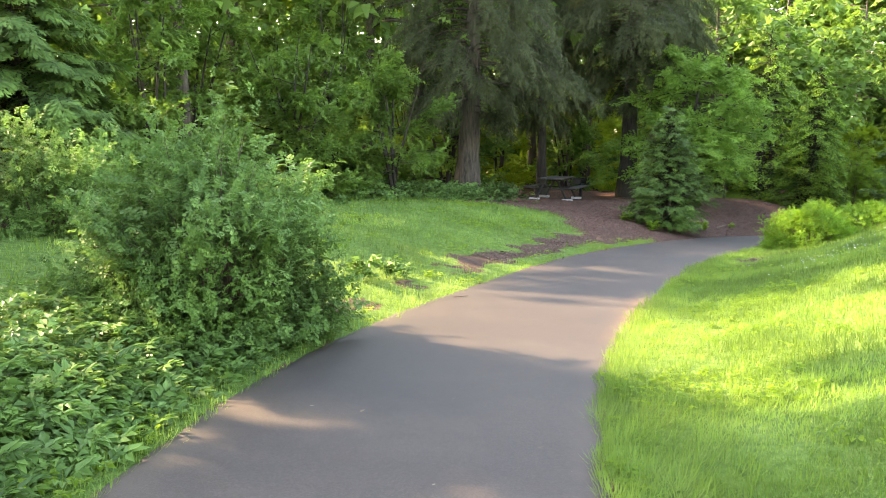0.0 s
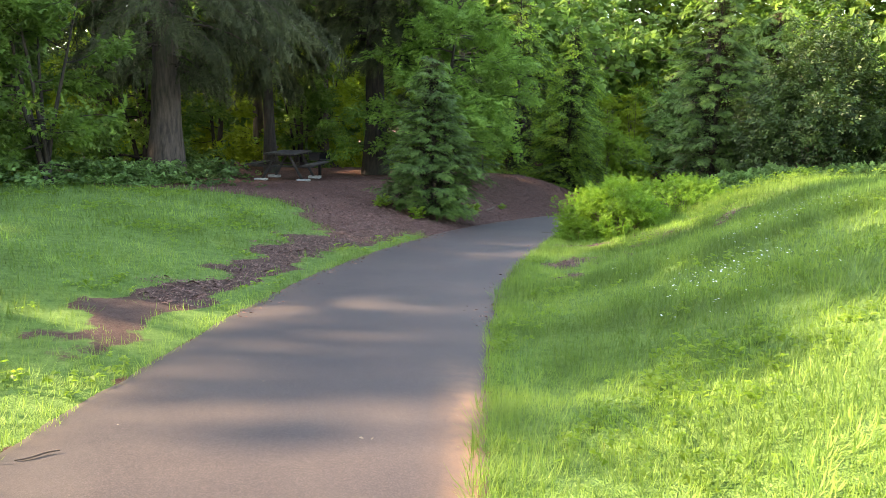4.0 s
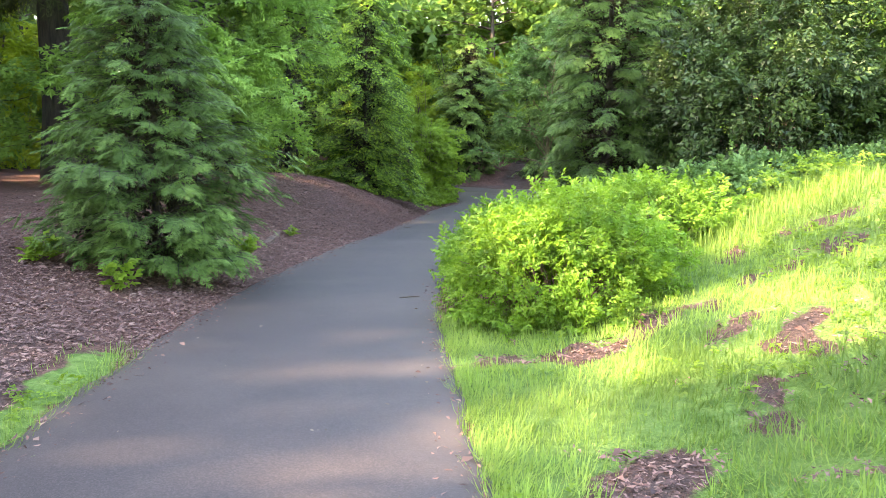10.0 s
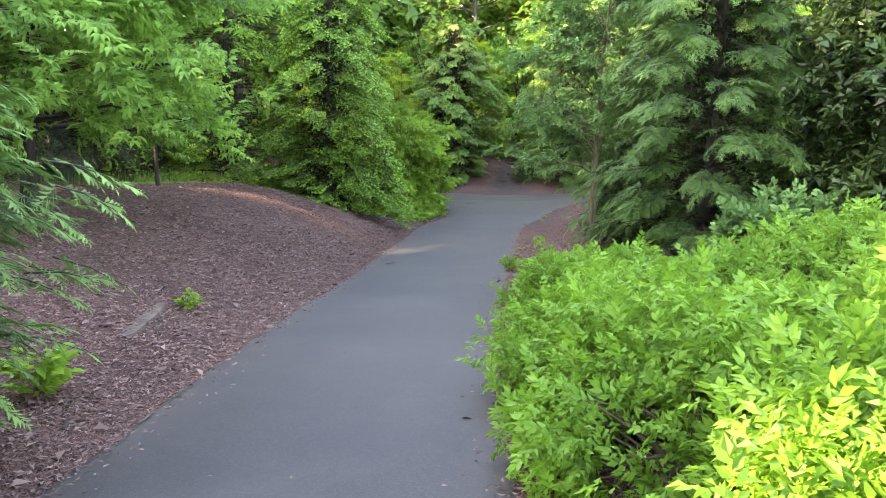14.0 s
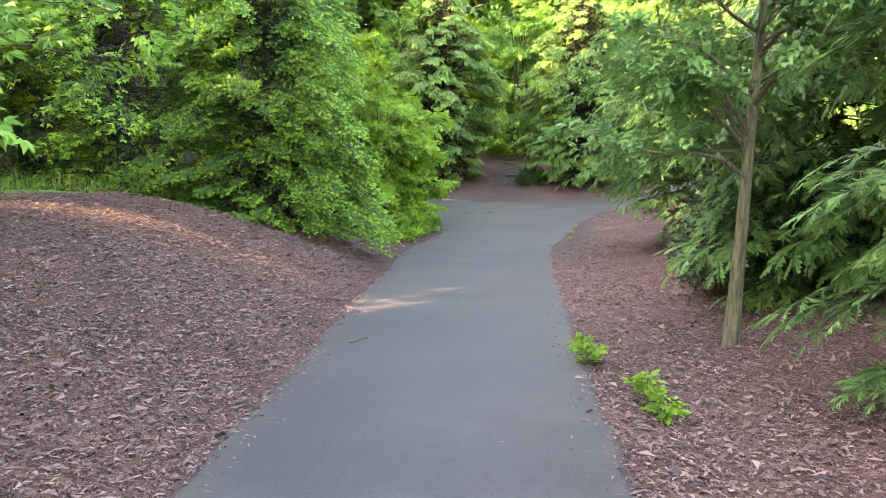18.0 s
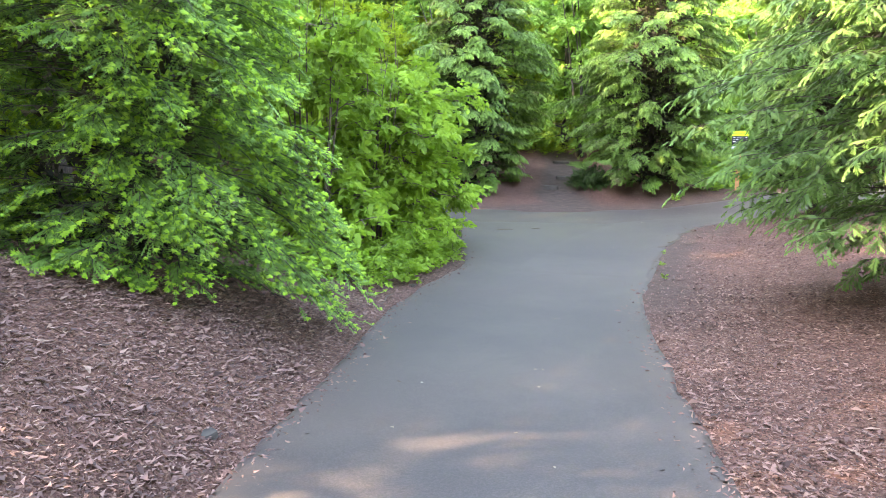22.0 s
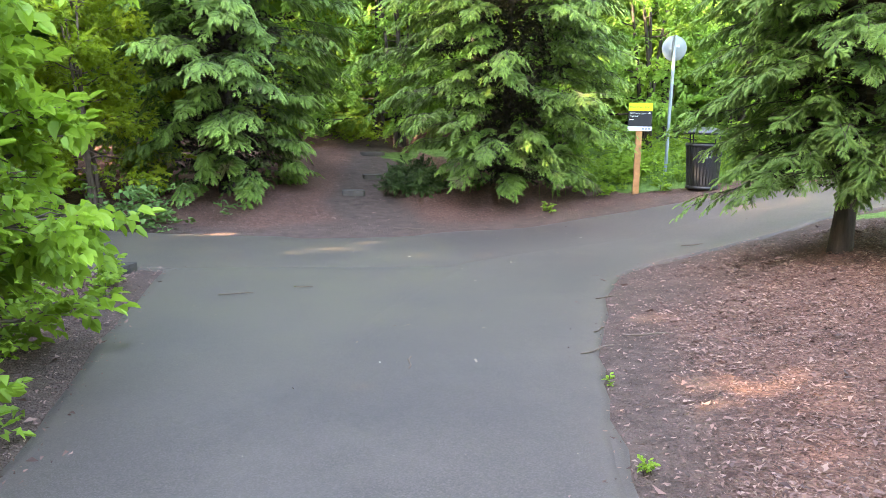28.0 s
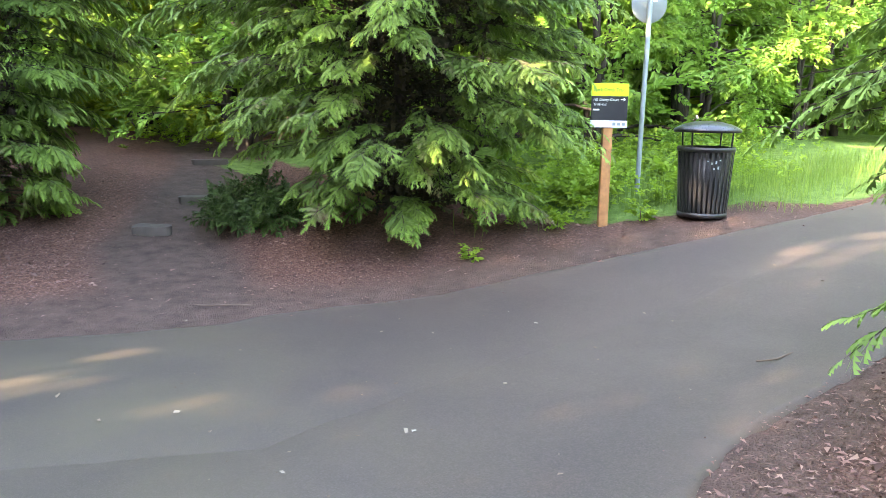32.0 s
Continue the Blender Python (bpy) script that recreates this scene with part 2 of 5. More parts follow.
def tubes(lines, sides=6):
    """Tapered tubes along lines of (x, y, z, radius) rows; gives places and quads."""
    verts, faces, n = [], [], 0
    ring = np.linspace(0, 2 * np.pi, sides, endpoint=False)
    for line in lines:
        line = np.asarray(line, float)
        way = unit(np.gradient(line[:, :3], axis=0))
        ref = np.where(np.abs(way[:, 2:3]) > 0.9, [[1.0, 0, 0]], [[0, 0, 1.0]])
        a = unit(np.cross(way, ref))
        b = np.cross(way, a)
        pts = line[:, None, :3] + line[:, None, 3:4] * (np.cos(ring)[None, :, None] * a[:, None] + np.sin(ring)[None, :, None] * b[:, None])
        verts.append(pts.reshape(-1, 3))
        i = np.arange(len(line) - 1)[:, None] * sides + np.arange(sides)[None]
        j = np.arange(len(line) - 1)[:, None] * sides + (np.arange(sides)[None] + 1) % sides
        faces.append((np.stack([i, j, j + sides, i + sides], -1) + n).reshape(-1, 4))
        n += len(line) * sides
    return np.vstack(verts), np.vstack(faces)


def leaf(x, y, angle, length, width, z=0.0, fold=0.12, droop=0.15):
    """One folded leaf, a quad from its stalk to its tip."""
    c, s = math.cos(angle), math.sin(angle)
    pts = np.array([(0, 0, 0), (0.45 * length, -width / 2, fold * width), (length, 0, -droop * length), (0.45 * length, width / 2, fold * width)])
    return np.stack([x + pts[:, 0] * c - pts[:, 1] * s, y + pts[:, 0] * s + pts[:, 1] * c, z + pts[:, 2]], -1)


def round_leaf(x, y, angle, length, width, z=0.0, fold=0.12, droop=0.15):
    """One oval leaf of two halves, folded along its rib."""
    c, s = math.cos(angle), math.sin(angle)
    half = np.array([(0, 0, 0), (0.28 * length, 0.46 * width, fold * width), (0.68 * length, 0.4 * width, fold * width - 0.4 * droop * length), (length, 0, -droop * length)])
    out = []
    for side in (1, -1):
        q = half * [1, side, 1]
        q = q if side > 0 else q[::-1]
        out.append(np.stack([x + q[:, 0] * c - q[:, 1] * s, y + q[:, 0] * s + q[:, 1] * c, z + q[:, 2]], -1))
    return out


def twig_of_leaves(n, length, width, spread, seed, oval=False):
    """A twig, one long, with leaves alternating along it."""
    r = np.random.default_rng(seed)
    out = []
    for i in range(n):
        t = (i + 0.5) / n
        row = (t * 0.75, 0, (1 if i % 2 else -1) * spread * (1.05 - 0.45 * t) + r.normal(0, 0.2), length * r.uniform(0.75, 1.15), width * r.uniform(0.8, 1.15), r.normal(0, 0.06), r.uniform(0, 0.35), r.uniform(0.0, 0.5))
        out += round_leaf(*row) if oval else [leaf(*row)]
    row = (0.7, 0, r.normal(0, 0.2), length, width, 0.0, 0.12, 0.3)
    return np.array(out + (round_leaf(*row) if oval else [leaf(*row)]))


def maple_spray(n, size, seed, lobes=5):
    """A twig with pairs of lobed leaves."""
    r = np.random.default_rng(seed)
    out = []
    for i in range(n):
        t, a = (i + 0.4) / n, (1 if i % 2 else -1) * 0.9 + r.normal(0, 0.3)
        z = r.normal(0, 0.05)
        for b, k in ((0, 1.0), (0.75, 0.8), (-0.75, 0.8), (1.5, 0.45), (-1.5, 0.45))[:lobes]:
            out.append(leaf(0.75 * t + 0.12 * math.cos(a), 0.12 * math.sin(a), a + b, size * k, size * 0.42 * k, z, 0.1, 0.2 + r.uniform(0, 0.25)))
    return np.array(out)


def frond(n, seed, lobe=0.46, broad=0.42, lean=0.8, taper=0.62, arch=0.25, fold=0.1):
    """A flat, arching frond, one long, of pointed triangular lobes on both sides of its stem."""
    r = np.random.default_rng(seed)
    bow = lambda x: -arch * x * x
    out = [[(0, -0.02, 0), (1.0, 0, bow(1.0)), (0, 0.02, 0)]]
    for i in range(n):
        t = 0.05 + 0.85 * i / n
        for side in (-1, 1):
            k = lobe * (1 - taper * t) * (0.6 + 0.4 * min(1, t / 0.25)) * r.uniform(0.8, 1.2)
            g = lean * (1 - 0.3 * t) + r.normal(0, 0.09)
            w, z = broad * k + 0.015, r.normal(0, 0.02)
            x, y = t + k * math.cos(g), side * k * math.sin(g)
            out.append([(t, 0, bow(t)), (x, y, bow(min(x, 1.0)) - fold * k + z), (t + w, 0.3 * y, bow(t + w) + 0.3 * fold * k)])
    return np.array(out)


def shoot(n, seed, start=0.72, length=0.4, broad=0.14):
    """The plump pale brush of new needles at the end of a fir twig, one long."""
    r = np.random.default_rng(seed)
    out = []
    for i in range(n):
        g = (i - (n - 1) / 2) * 1.5 / n
        e, k = r.normal(0, 0.3), length * r.uniform(0.75, 1.1)
        x, y, z = start + k * math.cos(g) * math.cos(e), k * math.sin(g), k * math.sin(e)
        out.append([(start, -broad * 0.4, 0), (x, y, z), (start + 0.45 * k, y * 0.5 + broad, 0.5 * z + 0.03)])
    return np.array(out)


def slivers(template):
    """The same leaves as single triangles, for trees that stand far off."""
    out = []
    for i, q in enumerate(template):
        a, b = (q[1], q[3]) if i % 2 else (q[3], q[1])
        out.append([q[0] + 0.3 * (b - a) * 0.5, q[2], a + 0.25 * (a - b)])
    return np.array(out)


# ---- materials ----
def material(name, rough=0.7, metal=0.0):
    m = bpy.data.materials.new(name)
    m.use_nodes = True
    b = m.node_tree.nodes["Principled BSDF"]
    b.inputs["Roughness"].default_value, b.inputs["Metallic"].default_value = rough, metal
    return m, m.node_tree, b


def node(t, kind, **values):
    n = t.nodes.new(kind)
    for key, value in values.items():
        n.inputs[key.replace("_", " ")].default_value = value
    return n


def ramp(t, source, stops):
    n = t.nodes.new("ShaderNodeValToRGB")
    e = n.color_ramp.elements
    for k, (at, colour) in enumerate(stops):
        el = e[k] if k < 2 else e.new(at)
        el.position, el.color = at, (*colour, 1)
    t.links.new(source, n.inputs["Fac"])
    return n.outputs["Color"]


def mixed(t, factor, a, b, kind="MIX"):
    n = t.nodes.new("ShaderNodeMix")
    n.data_type, n.blend_type = "RGBA", kind
    for socket, value in ((n.inputs[0], factor), (n.inputs[6], a), (n.inputs[7], b)):
        if isinstance(value, (int, float)):
            socket.default_value = value
        elif isinstance(value, tuple):
            socket.default_value = (*value, 1)
        else:
            t.links.new(value, socket)
    return n.outputs[2]


def maths(t, op, a, b=0.0):
    n = t.nodes.new("ShaderNodeMath")
    n.operation = op
    for socket, value in ((n.inputs[0], a), (n.inputs[1], b)):
        if isinstance(value, (int, float)):
            socket.default_value = value
        else:
            t.links.new(value, socket)
    return n.outputs[0]


def noise_at(t, scale, detail=4.0, rough=0.55, space="Object", stretch=None):
    co = t.nodes.new("ShaderNodeTexCoord").outputs[space]
    if stretch:
        mp = node(t, "ShaderNodeMapping", Scale=stretch)
        t.links.new(co, mp.inputs["Vector"])
        co = mp.outputs["Vector"]
    n = node(t, "ShaderNodeTexNoise", Scale=scale, Detail=detail, Roughness=rough)
    t.links.new(co, n.inputs["Vector"])
    return n.outputs["Fac"]


def bump(t, b, source, strength, distance):
    n = node(t, "ShaderNodeBump", Strength=strength, Distance=distance)
    t.links.new(source, n.inputs["Height"])
    t.links.new(n.outputs["Normal"], b.inputs["Normal"])


def leaf_material(name, dark, light, through, glow=0.4, rough=0.5, patch=0.6, dry=None):
    """Leaves: colour that varies from leaf to leaf and over the crown, and light that comes through."""
    m, t, b = material(name, rough)
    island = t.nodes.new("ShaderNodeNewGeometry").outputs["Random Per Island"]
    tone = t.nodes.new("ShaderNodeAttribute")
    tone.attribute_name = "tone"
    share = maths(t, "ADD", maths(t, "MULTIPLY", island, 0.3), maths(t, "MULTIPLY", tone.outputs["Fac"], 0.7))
    # Low tones drop to 0.6 of dark, painting shade inside the crown.
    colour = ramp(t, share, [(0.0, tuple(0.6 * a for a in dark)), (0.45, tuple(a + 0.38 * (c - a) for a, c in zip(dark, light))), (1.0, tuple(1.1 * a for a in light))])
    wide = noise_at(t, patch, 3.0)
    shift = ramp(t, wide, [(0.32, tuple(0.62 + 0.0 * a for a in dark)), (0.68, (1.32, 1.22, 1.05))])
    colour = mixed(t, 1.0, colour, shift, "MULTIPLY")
    if dry:
        spot = ramp(t, noise_at(t, 2.1, 2.0), [(0.63, (0, 0, 0)), (0.74, (1, 1, 1))])
        colour = mixed(t, spot, colour, dry)
    t.links.new(colour, b.inputs["Base Color"])
    b.inputs["Specular IOR Level"].default_value = 0.25
    lit = t.nodes.new("ShaderNodeBsdfTranslucent")
    t.links.new(mixed(t, 0.65, colour, through), lit.inputs["Color"])
    mix = t.nodes.new("ShaderNodeMixShader")
    mix.inputs[0].default_value = glow
    t.links.new(b.outputs[0], mix.inputs[1])
    t.links.new(lit.outputs[0], mix.inputs[2])
    t.links.new(mix.outputs[0], t.nodes["Material Output"].inputs["Surface"])
    return m


def bark_material(name, dark, light, scale=14.0):
    m, t, b = material(name, 0.9)
    grain = noise_at(t, scale, 6.0, 0.65, stretch=(1, 1, 0.16))
    fine = noise_at(t, scale * 5, 4.0, 0.6, stretch=(1, 1, 0.3))
    colour = ramp(t, grain, [(0.32, dark), (0.66, light)])
    moss = ramp(t, noise_at(t, 1.6, 3.0), [(0.55, (0, 0, 0)), (0.75, (0.6, 0.6, 0.6))])
    t.links.new(mixed(t, moss, colour, (0.06, 0.075, 0.03)), b.inputs["Base Color"])
    bump(t, b, maths(t, "ADD", grain, maths(t, "MULTIPLY", fine, 0.35)), 0.9, 0.03)
    return m


def plain(name, colour, rough=0.6, metal=0.0, vary=0.25, scale=9.0):
    """Painted, metal, wooden or stony matter with faint stains and grain."""
    m, t, b = material(name, rough, metal)
    stain = noise_at(t, scale, 5.0, 0.6)
    t.links.new(ramp(t, stain, [(0.3, tuple(c * (1 - vary) for c in colour)), (0.7, tuple(min(1, c * (1 + vary)) for c in colour))]), b.inputs["Base Color"])
    t.links.new(ramp(t, noise_at(t, scale * 4, 4.0), [(0.3, (rough * 0.8,) * 3), (0.7, (min(1, rough * 1.15),) * 3)]), b.inputs["Roughness"])
    bump(t, b, noise_at(t, scale * 8, 3.0), 0.15, 0.004)
    return m


ASPHALT, t, b = material("asphalt", 0.62)
pebbles = node(t, "ShaderNodeTexVoronoi", Scale=170.0)
t.links.new(t.nodes.new("ShaderNodeTexCoord").outputs["Object"], pebbles.inputs["Vector"])
stone_tint = ramp(t, pebbles.outputs["Color"], [(0.1, (0.031, 0.0235, 0.0225)), (0.55, (0.0458, 0.0345, 0.0328)), (0.95, (0.073, 0.057, 0.053))])
worn = ramp(t, noise_at(t, 0.55, 5.0, 0.6), [(0.35, (0.80, 0.78, 0.78)), (0.68, (1.22, 1.17, 1.08))])
colour = mixed(t, 1.0, stone_tint, worn, "MULTIPLY")
dust = ramp(t, noise_at(t, 0.8, 7.0, 0.68), [(0.5, (0, 0, 0)), (0.75, (0.4, 0.4, 0.4))])
colour = mixed(t, dust, colour, (0.092, 0.073, 0.061))
edge = t.nodes.new("ShaderNodeAttribute")
edge.attribute_name = "edge"
grime = maths(t, "MULTIPLY", edge.outputs["Fac"], ramp(t, noise_at(t, 4.5, 6.0, 0.7), [(0.35, (0, 0, 0)), (0.65, (1, 1, 1))]))
colour = mixed(t, grime, colour, (0.068, 0.048, 0.039))
sandy = t.nodes.new("ShaderNodeAttribute")
sandy.attribute_name = "sand"
colour = mixed(t, maths(t, "MULTIPLY", sandy.outputs["Fac"], ramp(t, noise_at(t, 6.0, 6.0, 0.7), [(0.3, (0.3, 0.3, 0.3)), (0.6, (1, 1, 1))])), colour, (0.20, 0.115, 0.066))
brown = t.nodes.new("ShaderNodeAttribute")
brown.attribute_name = "dust"
film = maths(t, "MULTIPLY", brown.outputs["Fac"], ramp(t, noise_at(t, 1.1, 6.0, 0.65), [(0.3, (0.25, 0.25, 0.25)), (0.65, (0.9, 0.9, 0.9))]))
colour = mixed(t, film, colour, (0.062, 0.050, 0.030))
t.links.new(colour, b.inputs["Base Color"])
bump(t, b, maths(t, "ADD", pebbles.outputs["Distance"], noise_at(t, 300.0, 2.0)), 0.18, 0.002)
b.inputs["Specular IOR Level"].default_value = 0.4

GROUND, t, b = material("soil_and_turf", 0.95)
lawn_share = t.nodes.new("ShaderNodeAttribute")
lawn_share.attribute_name = "lawn"
trail_share = t.nodes.new("ShaderNodeAttribute")
trail_share.attribute_name = "trail"
chips = node(t, "ShaderNodeTexVoronoi", Scale=75.0)
wobble = t.nodes.new("ShaderNodeTexNoise")
wobble.inputs["Scale"].default_value = 9.0
co = t.nodes.new("ShaderNodeTexCoord").outputs["Object"]
t.links.new(co, wobble.inputs["Vector"])
shifted = mixed(t, 0.12, co, wobble.outputs["Color"])
t.links.new(shifted, chips.inputs["Vector"])
bark = ramp(t, chips.outputs["Color"], [(0.0, (0.045, 0.023, 0.019)), (0.45, (0.115, 0.058, 0.046)), (0.8, (0.175, 0.094, 0.073)), (1.0, (0.25, 0.15, 0.115))])
patchy = ramp(t, noise_at(t, 0.9, 5.0, 0.6), [(0.3, (0.75, 0.72, 0.72)), (0.7, (1.2, 1.15, 1.1))])
bark = mixed(t, 1.0, bark, patchy, "MULTIPLY")
earth = ramp(t, noise_at(t, 7.0, 6.0, 0.65), [(0.3, (0.052, 0.034, 0.029)), (0.7, (0.112, 0.076, 0.064))])
turf = ramp(t, noise_at(t, 9.0, 7.0, 0.72), [(0.3, (0.055, 0.110, 0.022)), (0.52, (0.118, 0.205, 0.045)), (0.75, (0.195, 0.275, 0.08))])
ragged = ramp(t, maths(t, "ADD", lawn_share.outputs["Fac"], maths(t, "MULTIPLY", maths(t, "SUBTRACT", noise_at(t, 5.0, 5.0, 0.7), 0.5), 0.9)), [(0.42, (0, 0, 0)), (0.56, (1, 1, 1))])
colour = mixed(t, trail_share.outputs["Fac"], bark, earth)
t.links.new(mixed(t, ragged, colour, turf), b.inputs["Base Color"])
bump(t, b, maths(t, "ADD", chips.outputs["Distance"], noise_at(t, 30.0, 5.0, 0.7)), 0.8, 0.03)
b.inputs["Specular IOR Level"].default_value = 0.2

MULCH, t, b = material("bark_chips", 0.9)
island = t.nodes.new("ShaderNodeNewGeometry").outputs["Random Per Island"]
t.links.new(ramp(t, island, [(0.0, (0.045, 0.023, 0.020)), (0.5, (0.150, 0.080, 0.066)), (0.88, (0.225, 0.130, 0.104)), (1.0, (0.27, 0.17, 0.13))]), b.inputs["Base Color"])
bump(t, b, noise_at(t, 90.0, 3.0, stretch=(1, 0.3, 1)), 0.4, 0.004)

LITTER, t, b = material("pale_litter", 0.85)
island = t.nodes.new("ShaderNodeNewGeometry").outputs["Random Per Island"]
t.links.new(ramp(t, island, [(0.0, (0.07, 0.045, 0.03)), (0.45, (0.16, 0.12, 0.085)), (0.93, (0.20, 0.17, 0.13)), (1.0, (0.30, 0.28, 0.24))]), b.inputs["Base Color"])
bump(t, b, noise_at(t, 120.0, 3.0), 0.3, 0.003)

GRASS = leaf_material("grass_blades", (0.066, 0.140, 0.034), (0.250, 0.382, 0.090), (0.275, 0.445, 0.065), 0.36, 0.6, 0.45)
TALL_GRASS = leaf_material("tall_grass_blades", (0.085, 0.130, 0.030), (0.232, 0.270, 0.080), (0.366, 0.440, 0.080), 0.45, 0.5, 0.8)
HERB = leaf_material("herb_leaves", (0.062, 0.140, 0.020), (0.265, 0.420, 0.060), (0.380, 0.580, 0.060), 0.48)
BRIGHT = leaf_material("bright_shrub_leaves", (0.066, 0.165, 0.018), (0.168, 0.320, 0.038), (0.270, 0.480, 0.042), 0.40, 0.5, 1.1)
BUSH = leaf_material("bush_leaves", (0.042, 0.105, 0.034), (0.170, 0.305, 0.095), (0.190, 0.350, 0.080), 0.34, 0.5)
THICKET = leaf_material("thicket_leaves", (0.034, 0.082, 0.020), (0.165, 0.285, 0.062), (0.215, 0.390, 0.062), 0.4)
MAPLE = leaf_material("maple_leaves", (0.060, 0.150, 0.032), (0.210, 0.375, 0.074), (0.290, 0.500, 0.075), 0.42)
LAUREL = leaf_material("laurel_leaves", (0.018, 0.044, 0.012), (0.050, 0.094, 0.024), (0.10, 0.17, 0.03), 0.15, 0.42)
CEDAR = leaf_material("cedar_sprays", (0.022, 0.060, 0.018), (0.140, 0.255, 0.058), (0.170, 0.315, 0.058), 0.24, 0.6)
CEDAR_DRY = leaf_material("cedar_sprays_with_dry_tips", (0.020, 0.048, 0.014), (0.195, 0.330, 0.068), (0.215, 0.370, 0.060), 0.24, 0.55, 0.6, (0.125, 0.095, 0.055))
FIR = leaf_material("fir_needles", (0.046, 0.112, 0.030), (0.172, 0.315, 0.068), (0.235, 0.400, 0.065), 0.34, 0.6)
FRESH = leaf_material("fresh_fir_tips", (0.24, 0.42, 0.05), (0.33, 0.54, 0.07), (0.36, 0.58, 0.06), 0.4, 0.55)
OLD_FIR = leaf_material("old_fir_needles", (0.033, 0.045, 0.022), (0.094, 0.112, 0.055), (0.12, 0.16, 0.06), 0.28, 0.8)
# Paler, yellower copy of the wood's leaves with backlight painted into the colour.
PAINTED_BACKLIT = leaf_material("painted_backlit_leaves", (0.10, 0.165, 0.018), (0.25, 0.345, 0.036), (0.46, 0.62, 0.05), 0.52)
# Dry brown twigs, darkened towards black for the shade within conifer crowns.
DARKENED_DRY_TWIGS = leaf_material("darkened_dry_inner_twigs", (0.014, 0.016, 0.008), (0.055, 0.046, 0.024), (0.05, 0.05, 0.02), 0.1, 0.8)
BARK = bark_material("grey_brown_bark", (0.028, 0.021, 0.017), (0.12, 0.088, 0.07))
DARK_BARK = bark_material("dark_bark", (0.012, 0.009, 0.007), (0.055, 0.040, 0.031))
PALE_BARK = bark_material("pale_olive_bark", (0.050, 0.042, 0.020), (0.25, 0.205, 0.105), 30.0)
TWIG = plain("dead_twig", (0.11, 0.075, 0.055), 0.85)
STONE = plain("grey_stone", (0.058, 0.046, 0.038), 0.9, 0, 0.35, 6.0)
PETAL = plain("white_petals", (0.75, 0.76, 0.78), 0.6)

# ---- ground and paths ----
def spaced(lo, hi, step, out, grow=1.25):
    """Even steps from lo to hi, and growing ones beyond, out to the given reach."""
    mid = list(np.arange(lo, hi, step))
    a, k = [lo], step
    while a[-1] > -out:
        k *= grow
        a.append(a[-1] - k)
    c, k = [hi], step
    while c[-1] < out:
        k *= grow
        c.append(c[-1] + k)
    return np.array(a[:0:-1] + mid + c)


def ground():
    xs, ys = spaced(-6, 35, 0.22, 900), spaced(-1, 44, 0.22, 900)
    gx, gy = np.meshgrid(xs, ys)
    x, y = gx.ravel(), gy.ravel()
    z = height(x, y)
    lawn, bare, trail = zone(x, y)
    rough = np.array([noise.noise((a * 1.3, c * 1.3, 0)) * 0.03 + noise.noise((a * 4, c * 4, 5)) * 0.012 for a, c in zip(x, y)])
    onpath = inside_path(x, y, -0.1)
    off = np.min([np.abs(d) - w for _, d, w in (along(line, x, y) for line in (MAIN_LINE, CROSS_LINE, BEND_LINE))], axis=0)
    z = z + np.where(onpath, -0.03, rough * (0.7 + 0.6 * lawn) * smooth(-0.1, 0.7, off))
    i = np.arange(len(xs) - 1)[None] + np.arange(len(ys) - 1)[:, None] * len(xs)
    faces = np.stack([i, i + 1, i + 1 + len(xs), i + len(xs)], -1).reshape(-1, 4)
    me = mesh_of("ground", np.stack([x, y, z], -1), faces, GROUND, True)
    for key, values in (("lawn", lawn), ("trail", np.maximum(bare, trail))):
        me.attributes.new(key, "FLOAT", "POINT").data.foreach_set("value", values.astype(np.float32))
    return tagged(new("ground", me), "ground of mown turf, bark mulch and trodden earth", "ground", kind="structure")


